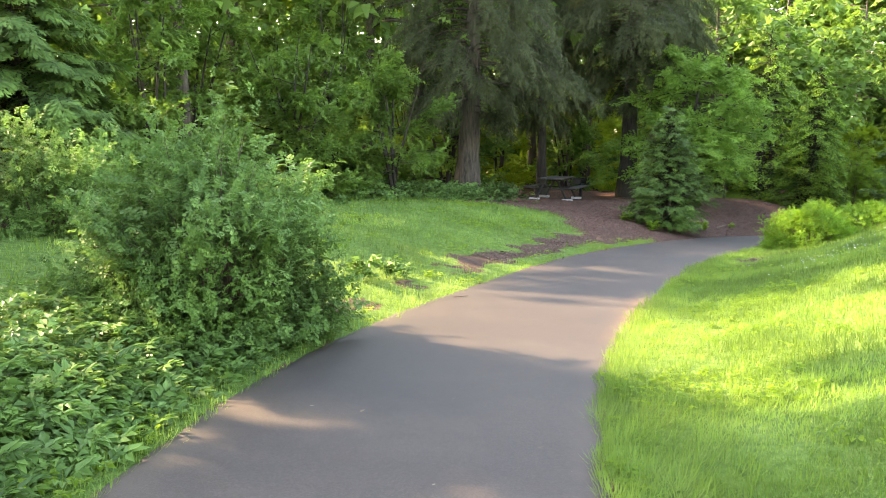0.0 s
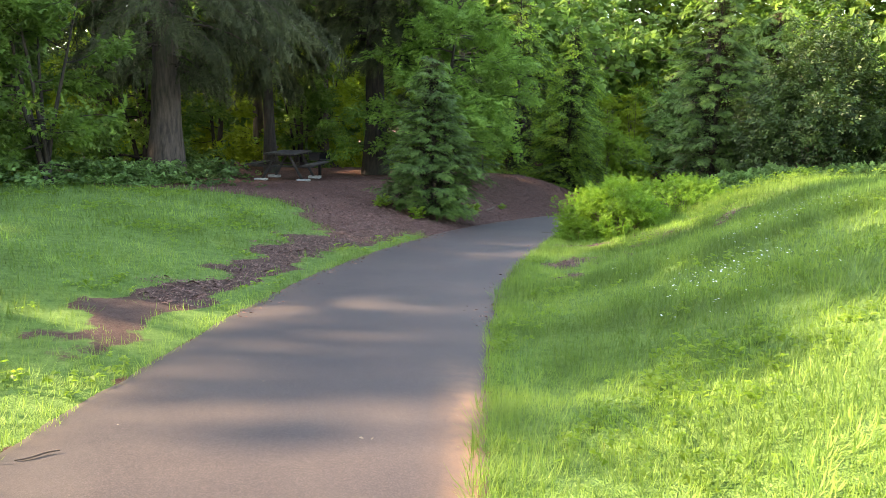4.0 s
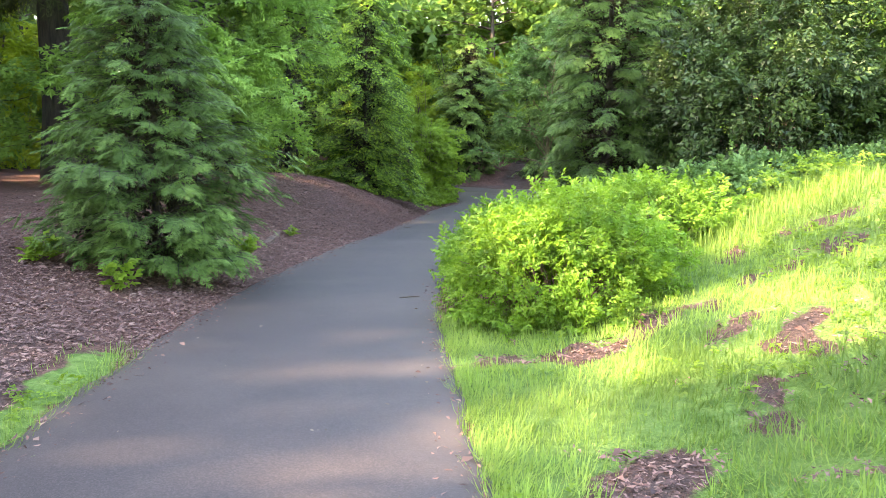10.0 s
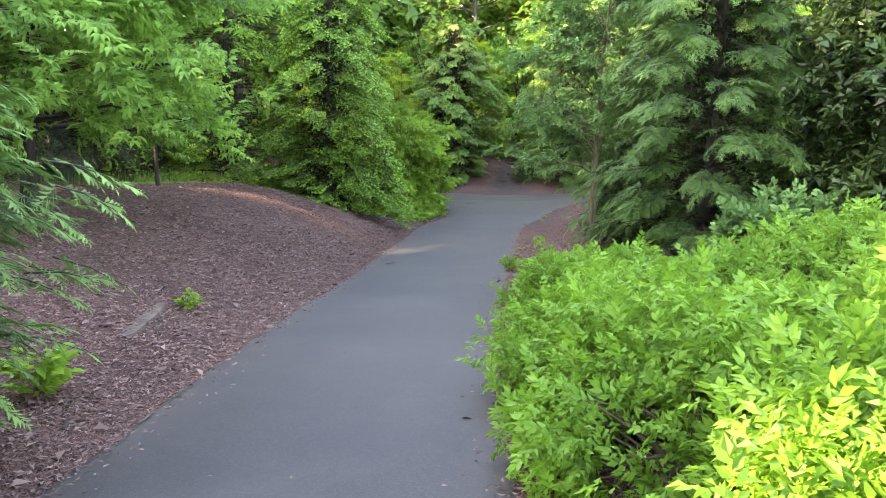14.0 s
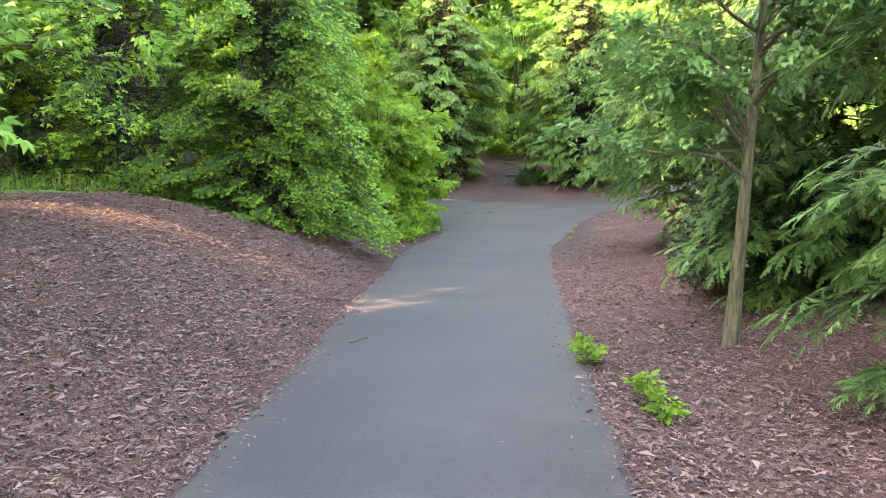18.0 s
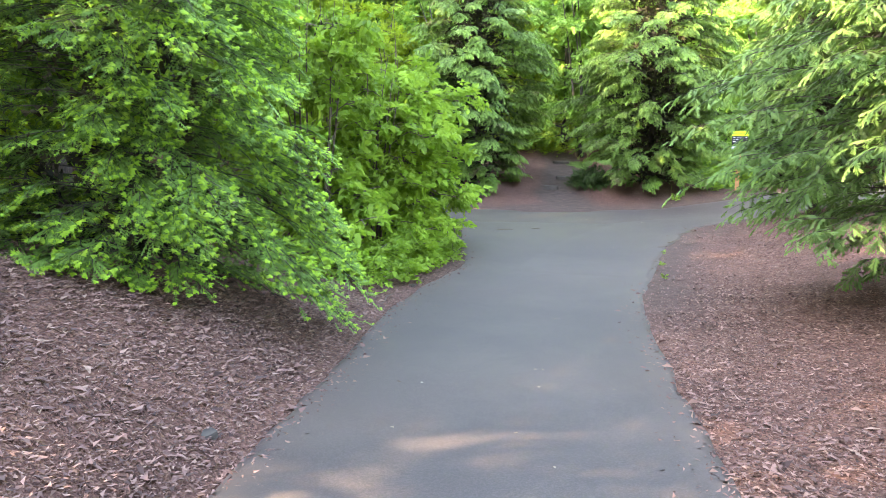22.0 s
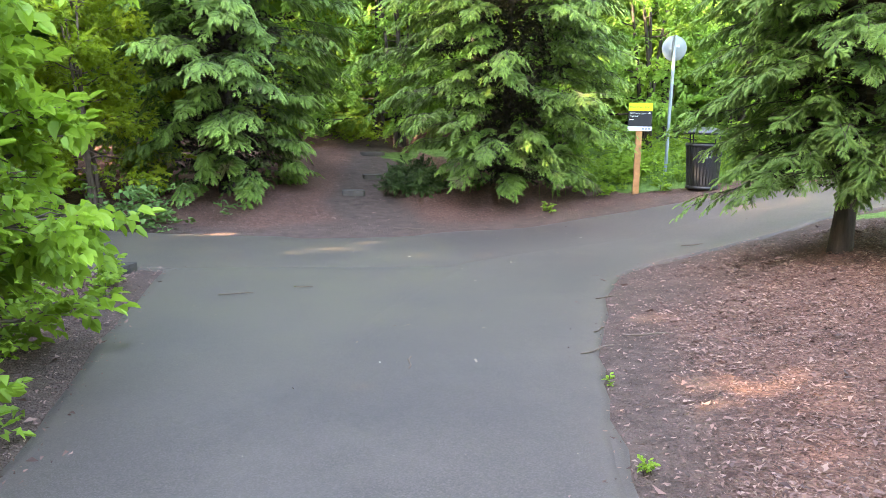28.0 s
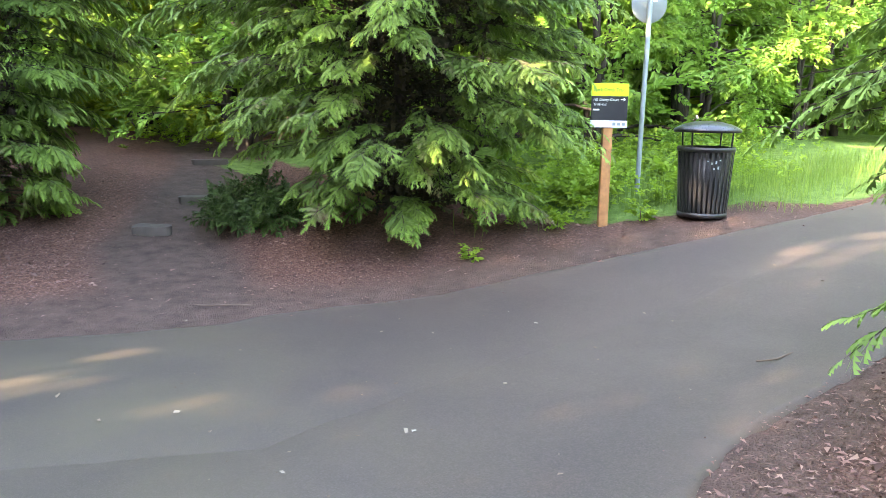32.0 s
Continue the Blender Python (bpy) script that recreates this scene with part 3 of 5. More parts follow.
def path(name, line, lift, label, others=(), ragged=0.05, sunk=0.0):
    """An asphalt strip with worn, uneven edges that go down into the ground."""
    line = line[::1]
    way = unit(np.gradient(line[:, :2], axis=0))
    right = np.stack([way[:, 1], -way[:, 0]], -1)
    lanes = np.array([-1.03, -1, -0.96, -0.9, -0.8, -0.6, -0.3, 0, 0.3, 0.6, 0.7, 0.8, 0.9, 0.96, 1, 1.03])
    run = np.arange(len(line)) * 0.4
    jag = [np.array([noise.noise((r * 0.9, k, 3)) * ragged + noise.noise((r * 3.1, k, 8)) * ragged * 0.7 for r in run]) for k in (0, 40)]
    off = lanes[None] * (line[:, 2:3] + np.where(lanes[None] < 0, jag[0][:, None], jag[1][:, None]))
    x, y = (line[:, None, 0] + right[:, None, 0] * off).ravel(), (line[:, None, 1] + right[:, None, 1] * off).ravel()
    z = height(x, y).reshape(len(line), -1) + lift
    z -= (0.004 * smooth(0.9, 1.0, np.abs(lanes)) + 0.05 * smooth(1.0, 1.03, np.abs(lanes)))[None]
    z -= sunk * smooth(-0.3, -1.0, lanes)[None]
    inner = np.zeros(len(x))
    for other in others:
        _, d, w = along(other, x, y)
        inner = np.maximum(inner, smooth(0.05, 0.3, w - np.abs(d)))
    z -= 0.035 * inner.reshape(z.shape) * smooth(0.5, 0.96, np.abs(lanes))[None]
    z[:3] -= np.array([0.05, 0.035, 0.015])[:, None]
    z[-3:] -= np.array([0.015, 0.035, 0.05])[:, None]
    n = len(lanes)
    i = np.arange(len(line) - 1)[:, None] * n + np.arange(n - 1)[None]
    faces = np.stack([i, i + 1, i + 1 + n, i + n], -1).reshape(-1, 4)
    me = mesh_of(name, np.stack([x, y, z.ravel()], -1), faces, ASPHALT, True)
    worn_edge = np.tile(smooth(0.72, 1.0, np.abs(lanes)), len(line))
    for other in others:
        _, d, w = along(other, x, y)
        worn_edge = worn_edge * smooth(-0.25, 0.0, np.abs(d) - w)
    me.attributes.new("edge", "FLOAT", "POINT").data.foreach_set("value", worn_edge.astype(np.float32))
    washed = np.exp(-((x - np.interp(y, [7.5, 10.4], [1.85, 2.78])) / 0.15) ** 2) * smooth(6.6, 7.6, y) * (1 - smooth(9.6, 11.2, y))
    me.attributes.new("sand", "FLOAT", "POINT").data.foreach_set("value", washed.astype(np.float32))
    trodden = np.clip(1.3 * np.exp(-((x - 23.2) ** 2 / 9 + (y - 37.2) ** 2 / 8)), 0, 1)
    me.attributes.new("dust", "FLOAT", "POINT").data.foreach_set("value", trodden.astype(np.float32))
    return tagged(new(name, me), label, "path", kind="structure")


ground()
path("path", spline(CENTRE, 0.25), 0.012, "winding grey asphalt footpath with worn edges", (CROSS_LINE, BEND_LINE))
path("path_bend", spline(BEND, 0.25), 0.020, "grey asphalt bend where the footpath joins the cross trail", (MAIN_LINE, CROSS_LINE), sunk=0.03)
path("path_cross", spline(CROSS, 0.25), 0.016, "grey asphalt cross trail covered with dust and litter", (MAIN_LINE, BEND_LINE))

# ---- plants ----
def conifer(name, x, y, tall, shape, trunk, needles, bark, label, seed, spray, limbs, boughs, per, size, droop=0.35, rise=0.3, hang=0.3, tips=None, inner=0.3, lean=0.0, turn=0.0, facing=0.5, core=0, wild=0.22, spread=0.34, long=0.62, fresh=0.55):
    """A conifer: a tapered trunk, limbs out to an uneven outline, given as rows of height share and reach, flat boughs along each limb, and fronds that lie like fingers along each bough."""
    r = np.random.default_rng(seed)
    ob = thing(name, x, y, None, turn)
    top = np.linspace(0, 1, 9)
    wig = np.stack([0.05 * np.sin(top * 5 + seed), 0.05 * np.cos(top * 4 + seed)], -1) * min(1, tall / 5)
    axis = np.stack([wig[:, 0] + lean * tall * top, wig[:, 1], top * tall - 0.15, trunk * (1 - 0.93 * top) * (1 + 0.35 * np.exp(-top * 22))], -1)
    share, reach = np.array(shape).T
    ks = np.linspace(share[0], 0.985, 200)
    weight = np.interp(ks, share, reach) + 0.15
    weight = np.cumsum(weight) / weight.sum()
    lines, twigs, p, a, u, s, g, deep = [axis], [], [], [], [], [], [], []
    for i in range(limbs):
        k = float(np.interp((i + r.random()) / limbs, weight, ks))
        az = i * 2.39996 + r.normal(0, 0.35)
        ln = float(np.interp(k, share, reach)) * r.uniform(0.62, 0.95) * (1 + 0.16 * math.sin(3 * az + seed + 9 * k))
        t = np.linspace(0, 1, 6)
        out = np.array([math.cos(az), math.sin(az), 0])
        across = np.array([-out[1], out[0], 0])
        z0 = max(k * tall - (rise - droop) * ln * 0.6, 0.05 * tall * share[0] + 0.05)
        curve = np.stack([np.interp(k, top, axis[:, 0]) + out[0] * ln * t, np.interp(k, top, axis[:, 1]) + out[1] * ln * t, z0 + rise * ln * t - droop * ln * t**2, np.maximum(0.003, trunk * 0.1 * (1 - k * 0.6)) * (1 - 0.9 * t)], -1)
        curve[:, 2] = np.maximum(curve[:, 2], 0.06)
        lines.append(curve)
        m = max(3, int(boughs * (0.4 + 0.6 * ln / max(reach))))
        q = inner + (1 - inner) * np.sqrt((np.arange(m) + r.random(m)) / m)
        q[-1] = 1.0
        base = np.stack([np.interp(q, t, curve[:, c]) for c in range(3)], -1) + r.normal(0, 0.03, (m, 3))
        beta = np.where(np.arange(m) % 2, 1.0, -1.0) * (1.15 - 0.75 * q) * r.uniform(0.7, 1.25, m)
        beta[-1] *= 0.2
        way = out * np.cos(beta)[:, None] + across * np.sin(beta)[:, None]
        way[:, 2] += (rise - 1.6 * droop * q) * 0.5 - 0.25 * hang + r.normal(0, 0.14, m)
        way = unit(way)
        flat = unit(np.array([0, 0, 0.9]) + way * facing + r.normal(0, wild, (m, 3)))
        side = unit(np.cross(flat, way))
        bl = np.clip(spread * ln * (1.15 - 0.55 * q), 1.2 * size, long) * r.uniform(0.65, 1.2, m)
        e = (np.arange(per) + 0.5)[None] / per + r.normal(0, 0.04, (m, per))
        e[:, -1] = 1.0
        spot = base[:, None] + way[:, None] * (bl[:, None] * e)[..., None]
        spot[..., 2] -= hang * bl[:, None] * e**2
        turned = np.where(np.arange(per) % 2, 1.0, -1.0)[None] * (1.05 - 0.55 * e) + r.normal(0, 0.22, (m, per))
        turned[:, -1] *= 0.2
        ahead = way[:, None] * np.cos(turned)[..., None] + side[:, None] * np.sin(turned)[..., None]
        ahead[..., 2] -= hang * (0.35 + 0.9 * e) + r.normal(0, 0.12, (m, per))
        p.append(spot.reshape(-1, 3))
        a.append(ahead.reshape(-1, 3))
        u.append((flat[:, None] + r.normal(0, wild, (m, per, 3))).reshape(-1, 3))
        s.append((size * (1.15 - 0.4 * e) * r.uniform(0.7, 1.25, (m, per))).ravel())
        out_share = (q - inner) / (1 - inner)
        # Inner boughs take a dark tone as painted shade, outer ends a fresh one.
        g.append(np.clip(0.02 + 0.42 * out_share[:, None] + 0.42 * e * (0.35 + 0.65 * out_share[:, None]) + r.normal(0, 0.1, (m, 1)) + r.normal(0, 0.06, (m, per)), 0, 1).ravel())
        for j in range(m):
            w = np.array([0, 0.5, 1.0])
            twigs.append(np.concatenate([base[j] + way[j] * bl[j] * w[:, None] - np.outer(hang * bl[j] * w**2, (0, 0, 1)), (0.005 - 0.004 * w)[:, None]], 1))
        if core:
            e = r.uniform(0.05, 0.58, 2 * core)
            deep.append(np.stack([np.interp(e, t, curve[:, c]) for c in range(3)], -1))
    floor_z = float(height(x, y)[0])

    def settle(q):
        """Low growth follows the slope of the ground round the tree."""
        q[:, 2] += (height(x + q[:, 0], y + q[:, 1]) - floor_z) * np.exp(-np.clip(q[:, 2], 0, None) / 0.9)
        return q

    v, fcs = tubes(lines[:1], 12)
    part("trunk", mesh_of("trunk", v, fcs, bark, True), ob)
    v, fcs = tubes(lines[1:], 4)
    w, fw = tubes(twigs, 3)
    v, w = settle(np.asarray(v, float).reshape(-1, 3)), settle(np.asarray(w, float).reshape(-1, 3))
    tagged(part("branchwork", mesh_of("branchwork", np.vstack([v, w]), np.vstack([fcs, fw + len(v)]), bark, True), ob), kind="stuff")
    p, a, u, s, g = np.vstack(p), np.vstack(a), np.vstack(u), np.concatenate(s), np.concatenate(g)
    p[:, 2] = np.maximum(p[:, 2], 0.1)
    a = unit(a)
    a[:, 2] = np.maximum(a[:, 2], -0.7 * p[:, 2] / size)
    p = settle(p)
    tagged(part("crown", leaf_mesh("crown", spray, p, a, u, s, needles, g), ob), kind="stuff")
    # Dry inner sprays fill the crown; their near-black colour paints its shade.
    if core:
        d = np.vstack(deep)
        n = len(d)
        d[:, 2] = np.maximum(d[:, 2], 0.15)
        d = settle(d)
        tagged(part("dark_inner_growth", leaf_mesh("dark_inner_growth", LEAFY_MID, d, r.normal(0, 1, (n, 3)) * [1, 1, 0.6], r.normal(0, 1, (n, 3)), 0.17 * r.uniform(0.6, 1.3, n), DARKENED_DRY_TWIGS, r.random(n)), ob, "dry brown inner twigs and sprays, painted near black for the crown's inner shade"), kind="stuff")
    if tips is not None:
        k = r.random(len(p)) < (g - 0.3) * 2.2 * fresh
        tagged(part("fresh_growth", leaf_mesh("fresh_growth", tips, p[k], a[k], u[k], s[k], FRESH, r.uniform(0.2, 0.8, k.sum())), ob, "pale yellow-green new shoots"), kind="stuff")
    return tagged(ob, label, "tree")


def broadleaf(name, x, y, tall, reach, trunk, leaves, bark, label, seed, spray, count, size, clear=0.2, stems=1, category="tree", lean=(0.0, 0.0), flat=1.0, limb_count=16, twigs=True):
    """A broad-leaved tree or tall shrub: trunk or stems, limbs, twigs and leafy sprays along them."""
    r = np.random.default_rng(seed)
    ob = thing(name, x, y)
    trunks, limbs, ends = [], [], []
    for i in range(stems):
        az, sp = r.uniform(0, 2 * np.pi), (0.0 if stems == 1 else r.uniform(0.12, 0.5) * reach)
        t = np.linspace(0, 1, 9)
        tip = np.array([math.cos(az) * sp + lean[0], math.sin(az) * sp + lean[1]])
        base = r.normal(0, 0.09, 2) * (stems > 1)
        bend = np.stack([np.sin(t * 4 + seed + i) * 0.05, np.cos(t * 3 + seed + i) * 0.05], -1) * tall * 0.25
        h = tall * r.uniform(0.8, 1.0) * (0.88 if stems == 1 else 1)
        axis = np.concatenate([base + tip * t[:, None] ** 1.4 + bend * t[:, None], (t * h - 0.08)[:, None], (trunk * (1 - 0.86 * t) * (1 + 0.3 * np.exp(-t * 20)))[:, None]], 1)
        trunks.append(axis)
        for j in range(max(4, limb_count // stems)):
            k = clear + (0.98 - clear) * (j + r.random()) / max(4, limb_count // stems)
            start = np.array([np.interp(k, t, axis[:, c]) for c in range(4)])
            la = r.uniform(0, 2 * np.pi)
            ln = reach * r.uniform(0.6, 1.1) * (1 - 0.55 * k**2) * (0.75 if stems > 1 else 1)
            q = np.linspace(0, 1, 6)
            up = r.uniform(0.05, 0.55) * flat + max(0, flat - 1) * 0.7
            curve = np.stack([start[0] + math.cos(la) * ln * q, start[1] + math.sin(la) * ln * q, start[2] + ln * (up * q - 0.22 * q**2) + 0.05 * np.sin(q * 7 + j), start[3] * 0.5 * (1 - 0.85 * q) + 0.003], -1)
            limbs.append(curve)
            for _ in range(6):
                e = r.uniform(0.25, 1.0)
                st = np.array([np.interp(e, q, curve[:, c]) for c in range(4)])
                da = la + r.normal(0, 0.9)
                tl = ln * r.uniform(0.22, 0.45)
                w = np.linspace(0, 1, 4)
                tw = np.stack([st[0] + math.cos(da) * tl * w, st[1] + math.sin(da) * tl * w, st[2] + tl * (r.uniform(-0.1, 0.5) * w - 0.2 * w**2), 0.006 * (1 - 0.7 * w) + 0.001], -1)
                if twigs:
                    limbs.append(tw)
                ends.append(tw)
            ends.append(curve)
    v, fcs = tubes(trunks, 9)
    tagged(part("trunk", mesh_of("trunk", v, fcs, bark, True), ob), kind="stuff" if stems > 1 else "")
    v, fcs = tubes(limbs, 3)
    tagged(part("branchwork", mesh_of("branchwork", v, fcs, bark, True), ob), kind="stuff")
    pick = r.integers(0, len(ends), count)
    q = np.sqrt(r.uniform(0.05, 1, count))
    p = np.empty((count, 3))
    a = np.empty((count, 3))
    for i, (e, k) in enumerate(zip(pick, q)):
        line = ends[e]
        f = k * (len(line) - 1)
        j = min(int(f), len(line) - 2)
        p[i] = line[j, :3] + (line[j + 1, :3] - line[j, :3]) * (f - j)
        a[i] = line[j + 1, :3] - line[j, :3]
    a = unit(a) + r.normal(0, 0.55, (count, 3)) + [0, 0, -0.1]
    p += r.normal(0, 0.05, (count, 3)) * max(1.0, reach * 0.6)
    up = np.array([0, 0, 1.0]) + r.normal(0, 0.45, (count, 3))
    # Tone falls towards each limb's foot: inner shade put into the leaf colour.
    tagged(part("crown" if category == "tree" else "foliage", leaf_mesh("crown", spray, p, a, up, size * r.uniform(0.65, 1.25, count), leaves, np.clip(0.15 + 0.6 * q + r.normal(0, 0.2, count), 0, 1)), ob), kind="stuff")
    return tagged(ob, label, category)


def shrub(name, x, y, wide, deep, tall, leaves, label, seed, spray, count, size, turn=0.0, lumps=0.25, stems=40, bark=TWIG, shell=0.5, group="", skirt=0.0):
    """A dense rounded bush: stems that fan from the base to an uneven dome, and leafy sprays on the outer part of each."""
    r = np.random.default_rng(seed)
    ob = thing(name, x, y, None, turn)
    az, el = r.uniform(0, 2 * np.pi, 400), np.arcsin(r.uniform(0.0, 1, 400))
    out = np.stack([np.cos(el) * np.cos(az), np.cos(el) * np.sin(az), np.sin(el)], -1)
    bulge = np.array([1 + lumps * 1.6 * noise.noise((o[0] * 2.2 + seed, o[1] * 2.2, o[2] * 2.2)) + lumps * 0.8 * noise.noise((o[0] * 5 + seed, o[1] * 5, o[2] * 5)) for o in out])
    tip = out * bulge[:, None] * [wide, deep, tall]
    tip[:, 2] = np.maximum(tip[:, 2], 0.04)
    t = np.linspace(0, 1, 6)
    lines = []
    for i in range(stems):
        foot = np.array([tip[i, 0] * 0.25, tip[i, 1] * 0.25, -0.05])
        c = foot + (tip[i] * 0.95 - foot) * t[:, None] + np.stack([0 * t, 0 * t, 0.12 * tall * np.sin(np.pi * t)], -1) + r.normal(0, 0.015, (6, 3)) * t[:, None]
        lines.append(np.concatenate([c, (0.011 * (1 - 0.8 * t))[:, None]], 1))
    v, fcs = tubes(lines, 4)
    tagged(part("stemwork", mesh_of("stemwork", v, fcs, bark, True), ob), kind="stuff")
    k = r.integers(0, 400, count)
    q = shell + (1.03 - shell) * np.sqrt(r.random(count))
    p = tip[k] * q[:, None] + r.normal(0, 0.07, (count, 3)) * [wide, deep, 0.8 * tall]
    p[:, 2] = np.maximum(p[:, 2], 0.03 + skirt)
    a = out[k] * 0.7 + r.normal(0, 0.65, (count, 3)) + [0, 0, 0.05]
    up = out[k] * 0.7 + [0, 0, 0.8] + r.normal(0, 0.35, (count, 3))
    # Sprays deep in the dome are coloured darker to imitate its inner shade.
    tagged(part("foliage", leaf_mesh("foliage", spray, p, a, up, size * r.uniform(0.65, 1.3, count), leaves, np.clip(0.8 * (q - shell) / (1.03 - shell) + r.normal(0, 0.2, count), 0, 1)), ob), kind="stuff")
    return tagged(ob, label, "bush", group)


CEDAR_NEAR, CEDAR_MID, CEDAR_FAR = frond(4, 1, 0.56, 0.85, 0.66, 0.5, 0.4, 0.25), frond(4, 2, 0.54, 1.0, 0.65, 0.5, 0.4, 0.2), frond(3, 5, 0.66, 0.8, 0.75)
CEDAR_FINE = frond(5, 1, 0.6, 0.56, 0.72, 0.66, 0.3)
FIR_NEAR, FIR_FAR, HEMLOCK = frond(5, 3, 0.32, 0.7, 0.95, 0.3, 0.15, 0.2), frond(4, 4, 0.36, 0.5, 0.9, 0.35, 0.15), frond(4, 6, 0.5, 0.5, 0.8, 0.5, 0.4)
FIR_TIPS, FIR_TIPS_FAR = shoot(7, 3, 0.78, 0.36, 0.11), shoot(3, 4, 0.66, 0.45, 0.2)
LEAFY, LEAFY_FINE, MAPLE_SPRAY = twig_of_leaves(5, 0.42, 0.26, 0.9, 4), twig_of_leaves(8, 0.34, 0.19, 0.9, 5), maple_spray(5, 0.34, 7)
LEAFY_OVAL = twig_of_leaves(5, 0.42, 0.28, 0.9, 4, True)
LEAFY_FAR = slivers(twig_of_leaves(4, 0.5, 0.32, 0.9, 4))
LEAFY_MID = slivers(twig_of_leaves(6, 0.36, 0.24, 0.9, 14))
POINTED = twig_of_leaves(7, 0.38, 0.18, 1.05, 25)
LEAFY_MIX = twig_of_leaves(8, 0.3, 0.19, 1.0, 35)
LAUREL_SPRAY = twig_of_leaves(6, 0.42, 0.19, 1.1, 45)
ROSETTE = twig_of_leaves(6, 0.55, 0.26, 1.2, 8)
MAPLE_FAR = slivers(maple_spray(5, 0.4, 9, 3))
CONE = lambda r, low=0.0: [(low, 0.62 * r), (low + 0.1, r), (0.45, 0.86 * r), (0.75, 0.5 * r), (1.0, 0.06 * r)]
COLUMN = lambda r, low=0.0: [(low, 0.75 * r), (low + 0.08, r), (0.5, 0.95 * r), (0.8, 0.6 * r), (1.0, 0.1 * r)]
HIGH = lambda r, low: [(low, 0.5 * r), (low + 0.12, r), (0.6, 0.8 * r), (1.0, 0.06 * r)]

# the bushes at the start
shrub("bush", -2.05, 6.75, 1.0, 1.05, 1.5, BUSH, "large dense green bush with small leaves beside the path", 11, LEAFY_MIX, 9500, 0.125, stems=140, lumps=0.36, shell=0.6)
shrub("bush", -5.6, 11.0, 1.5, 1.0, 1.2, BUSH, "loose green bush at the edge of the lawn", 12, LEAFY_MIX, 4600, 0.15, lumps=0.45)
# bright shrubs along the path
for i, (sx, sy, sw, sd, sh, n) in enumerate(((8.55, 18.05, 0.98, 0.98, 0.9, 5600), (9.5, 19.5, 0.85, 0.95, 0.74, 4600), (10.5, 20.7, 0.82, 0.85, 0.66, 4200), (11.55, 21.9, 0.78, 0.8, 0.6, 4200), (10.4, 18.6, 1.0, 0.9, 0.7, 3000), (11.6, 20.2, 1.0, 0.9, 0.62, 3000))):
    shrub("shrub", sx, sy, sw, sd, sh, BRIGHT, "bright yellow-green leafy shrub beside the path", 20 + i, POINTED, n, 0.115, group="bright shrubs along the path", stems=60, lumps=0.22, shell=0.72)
for i, (sx, sy, sw, sh) in enumerate(((12.2, 18.9, 0.9, 0.38), (13.4, 19.0, 0.8, 0.36), (13.0, 21.2, 0.6, 0.6), (14.4, 18.2, 0.9, 0.34))):
    shrub("herb_clump", sx, sy, sw, sw * 0.8, sh, BUSH, "low clump of green leafy herbs at the edge of the lawn", 30 + i, LEAFY_OVAL, 1200, 0.14, stems=20, lumps=0.3)
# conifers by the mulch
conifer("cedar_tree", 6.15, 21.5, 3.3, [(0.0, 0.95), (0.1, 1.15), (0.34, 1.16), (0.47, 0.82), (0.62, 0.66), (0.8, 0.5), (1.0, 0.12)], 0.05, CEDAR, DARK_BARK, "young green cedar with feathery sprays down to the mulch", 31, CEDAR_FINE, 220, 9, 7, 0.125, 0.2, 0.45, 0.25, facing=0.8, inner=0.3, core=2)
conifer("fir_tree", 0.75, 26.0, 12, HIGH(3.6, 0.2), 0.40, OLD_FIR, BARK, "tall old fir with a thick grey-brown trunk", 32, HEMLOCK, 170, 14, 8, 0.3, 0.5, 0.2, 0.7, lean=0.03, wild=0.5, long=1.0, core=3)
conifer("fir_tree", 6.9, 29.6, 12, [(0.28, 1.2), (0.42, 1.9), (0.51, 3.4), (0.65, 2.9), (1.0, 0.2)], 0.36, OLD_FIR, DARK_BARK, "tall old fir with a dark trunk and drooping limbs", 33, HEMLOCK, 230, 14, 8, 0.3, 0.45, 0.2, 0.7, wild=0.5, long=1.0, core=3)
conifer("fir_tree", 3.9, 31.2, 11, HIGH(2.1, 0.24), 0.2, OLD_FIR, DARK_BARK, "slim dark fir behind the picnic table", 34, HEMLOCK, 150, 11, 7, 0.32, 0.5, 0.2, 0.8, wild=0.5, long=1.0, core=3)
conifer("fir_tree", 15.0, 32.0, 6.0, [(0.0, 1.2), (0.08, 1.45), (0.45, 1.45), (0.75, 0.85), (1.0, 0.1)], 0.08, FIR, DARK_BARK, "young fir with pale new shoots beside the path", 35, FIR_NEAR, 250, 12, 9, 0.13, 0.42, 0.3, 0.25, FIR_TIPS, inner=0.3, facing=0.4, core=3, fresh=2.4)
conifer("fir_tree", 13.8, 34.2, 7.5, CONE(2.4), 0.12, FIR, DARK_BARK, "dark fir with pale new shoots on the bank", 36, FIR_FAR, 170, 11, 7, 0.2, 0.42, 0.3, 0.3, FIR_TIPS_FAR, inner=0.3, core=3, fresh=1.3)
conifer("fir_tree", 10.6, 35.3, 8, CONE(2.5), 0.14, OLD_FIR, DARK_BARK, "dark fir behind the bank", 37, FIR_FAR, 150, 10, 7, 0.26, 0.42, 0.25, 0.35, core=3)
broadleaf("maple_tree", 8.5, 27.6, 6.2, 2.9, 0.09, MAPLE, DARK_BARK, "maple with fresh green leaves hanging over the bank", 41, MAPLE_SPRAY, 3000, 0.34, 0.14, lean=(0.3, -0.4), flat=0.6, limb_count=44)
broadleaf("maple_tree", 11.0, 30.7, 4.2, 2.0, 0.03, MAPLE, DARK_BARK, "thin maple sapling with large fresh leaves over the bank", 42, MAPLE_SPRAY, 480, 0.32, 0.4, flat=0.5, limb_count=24)
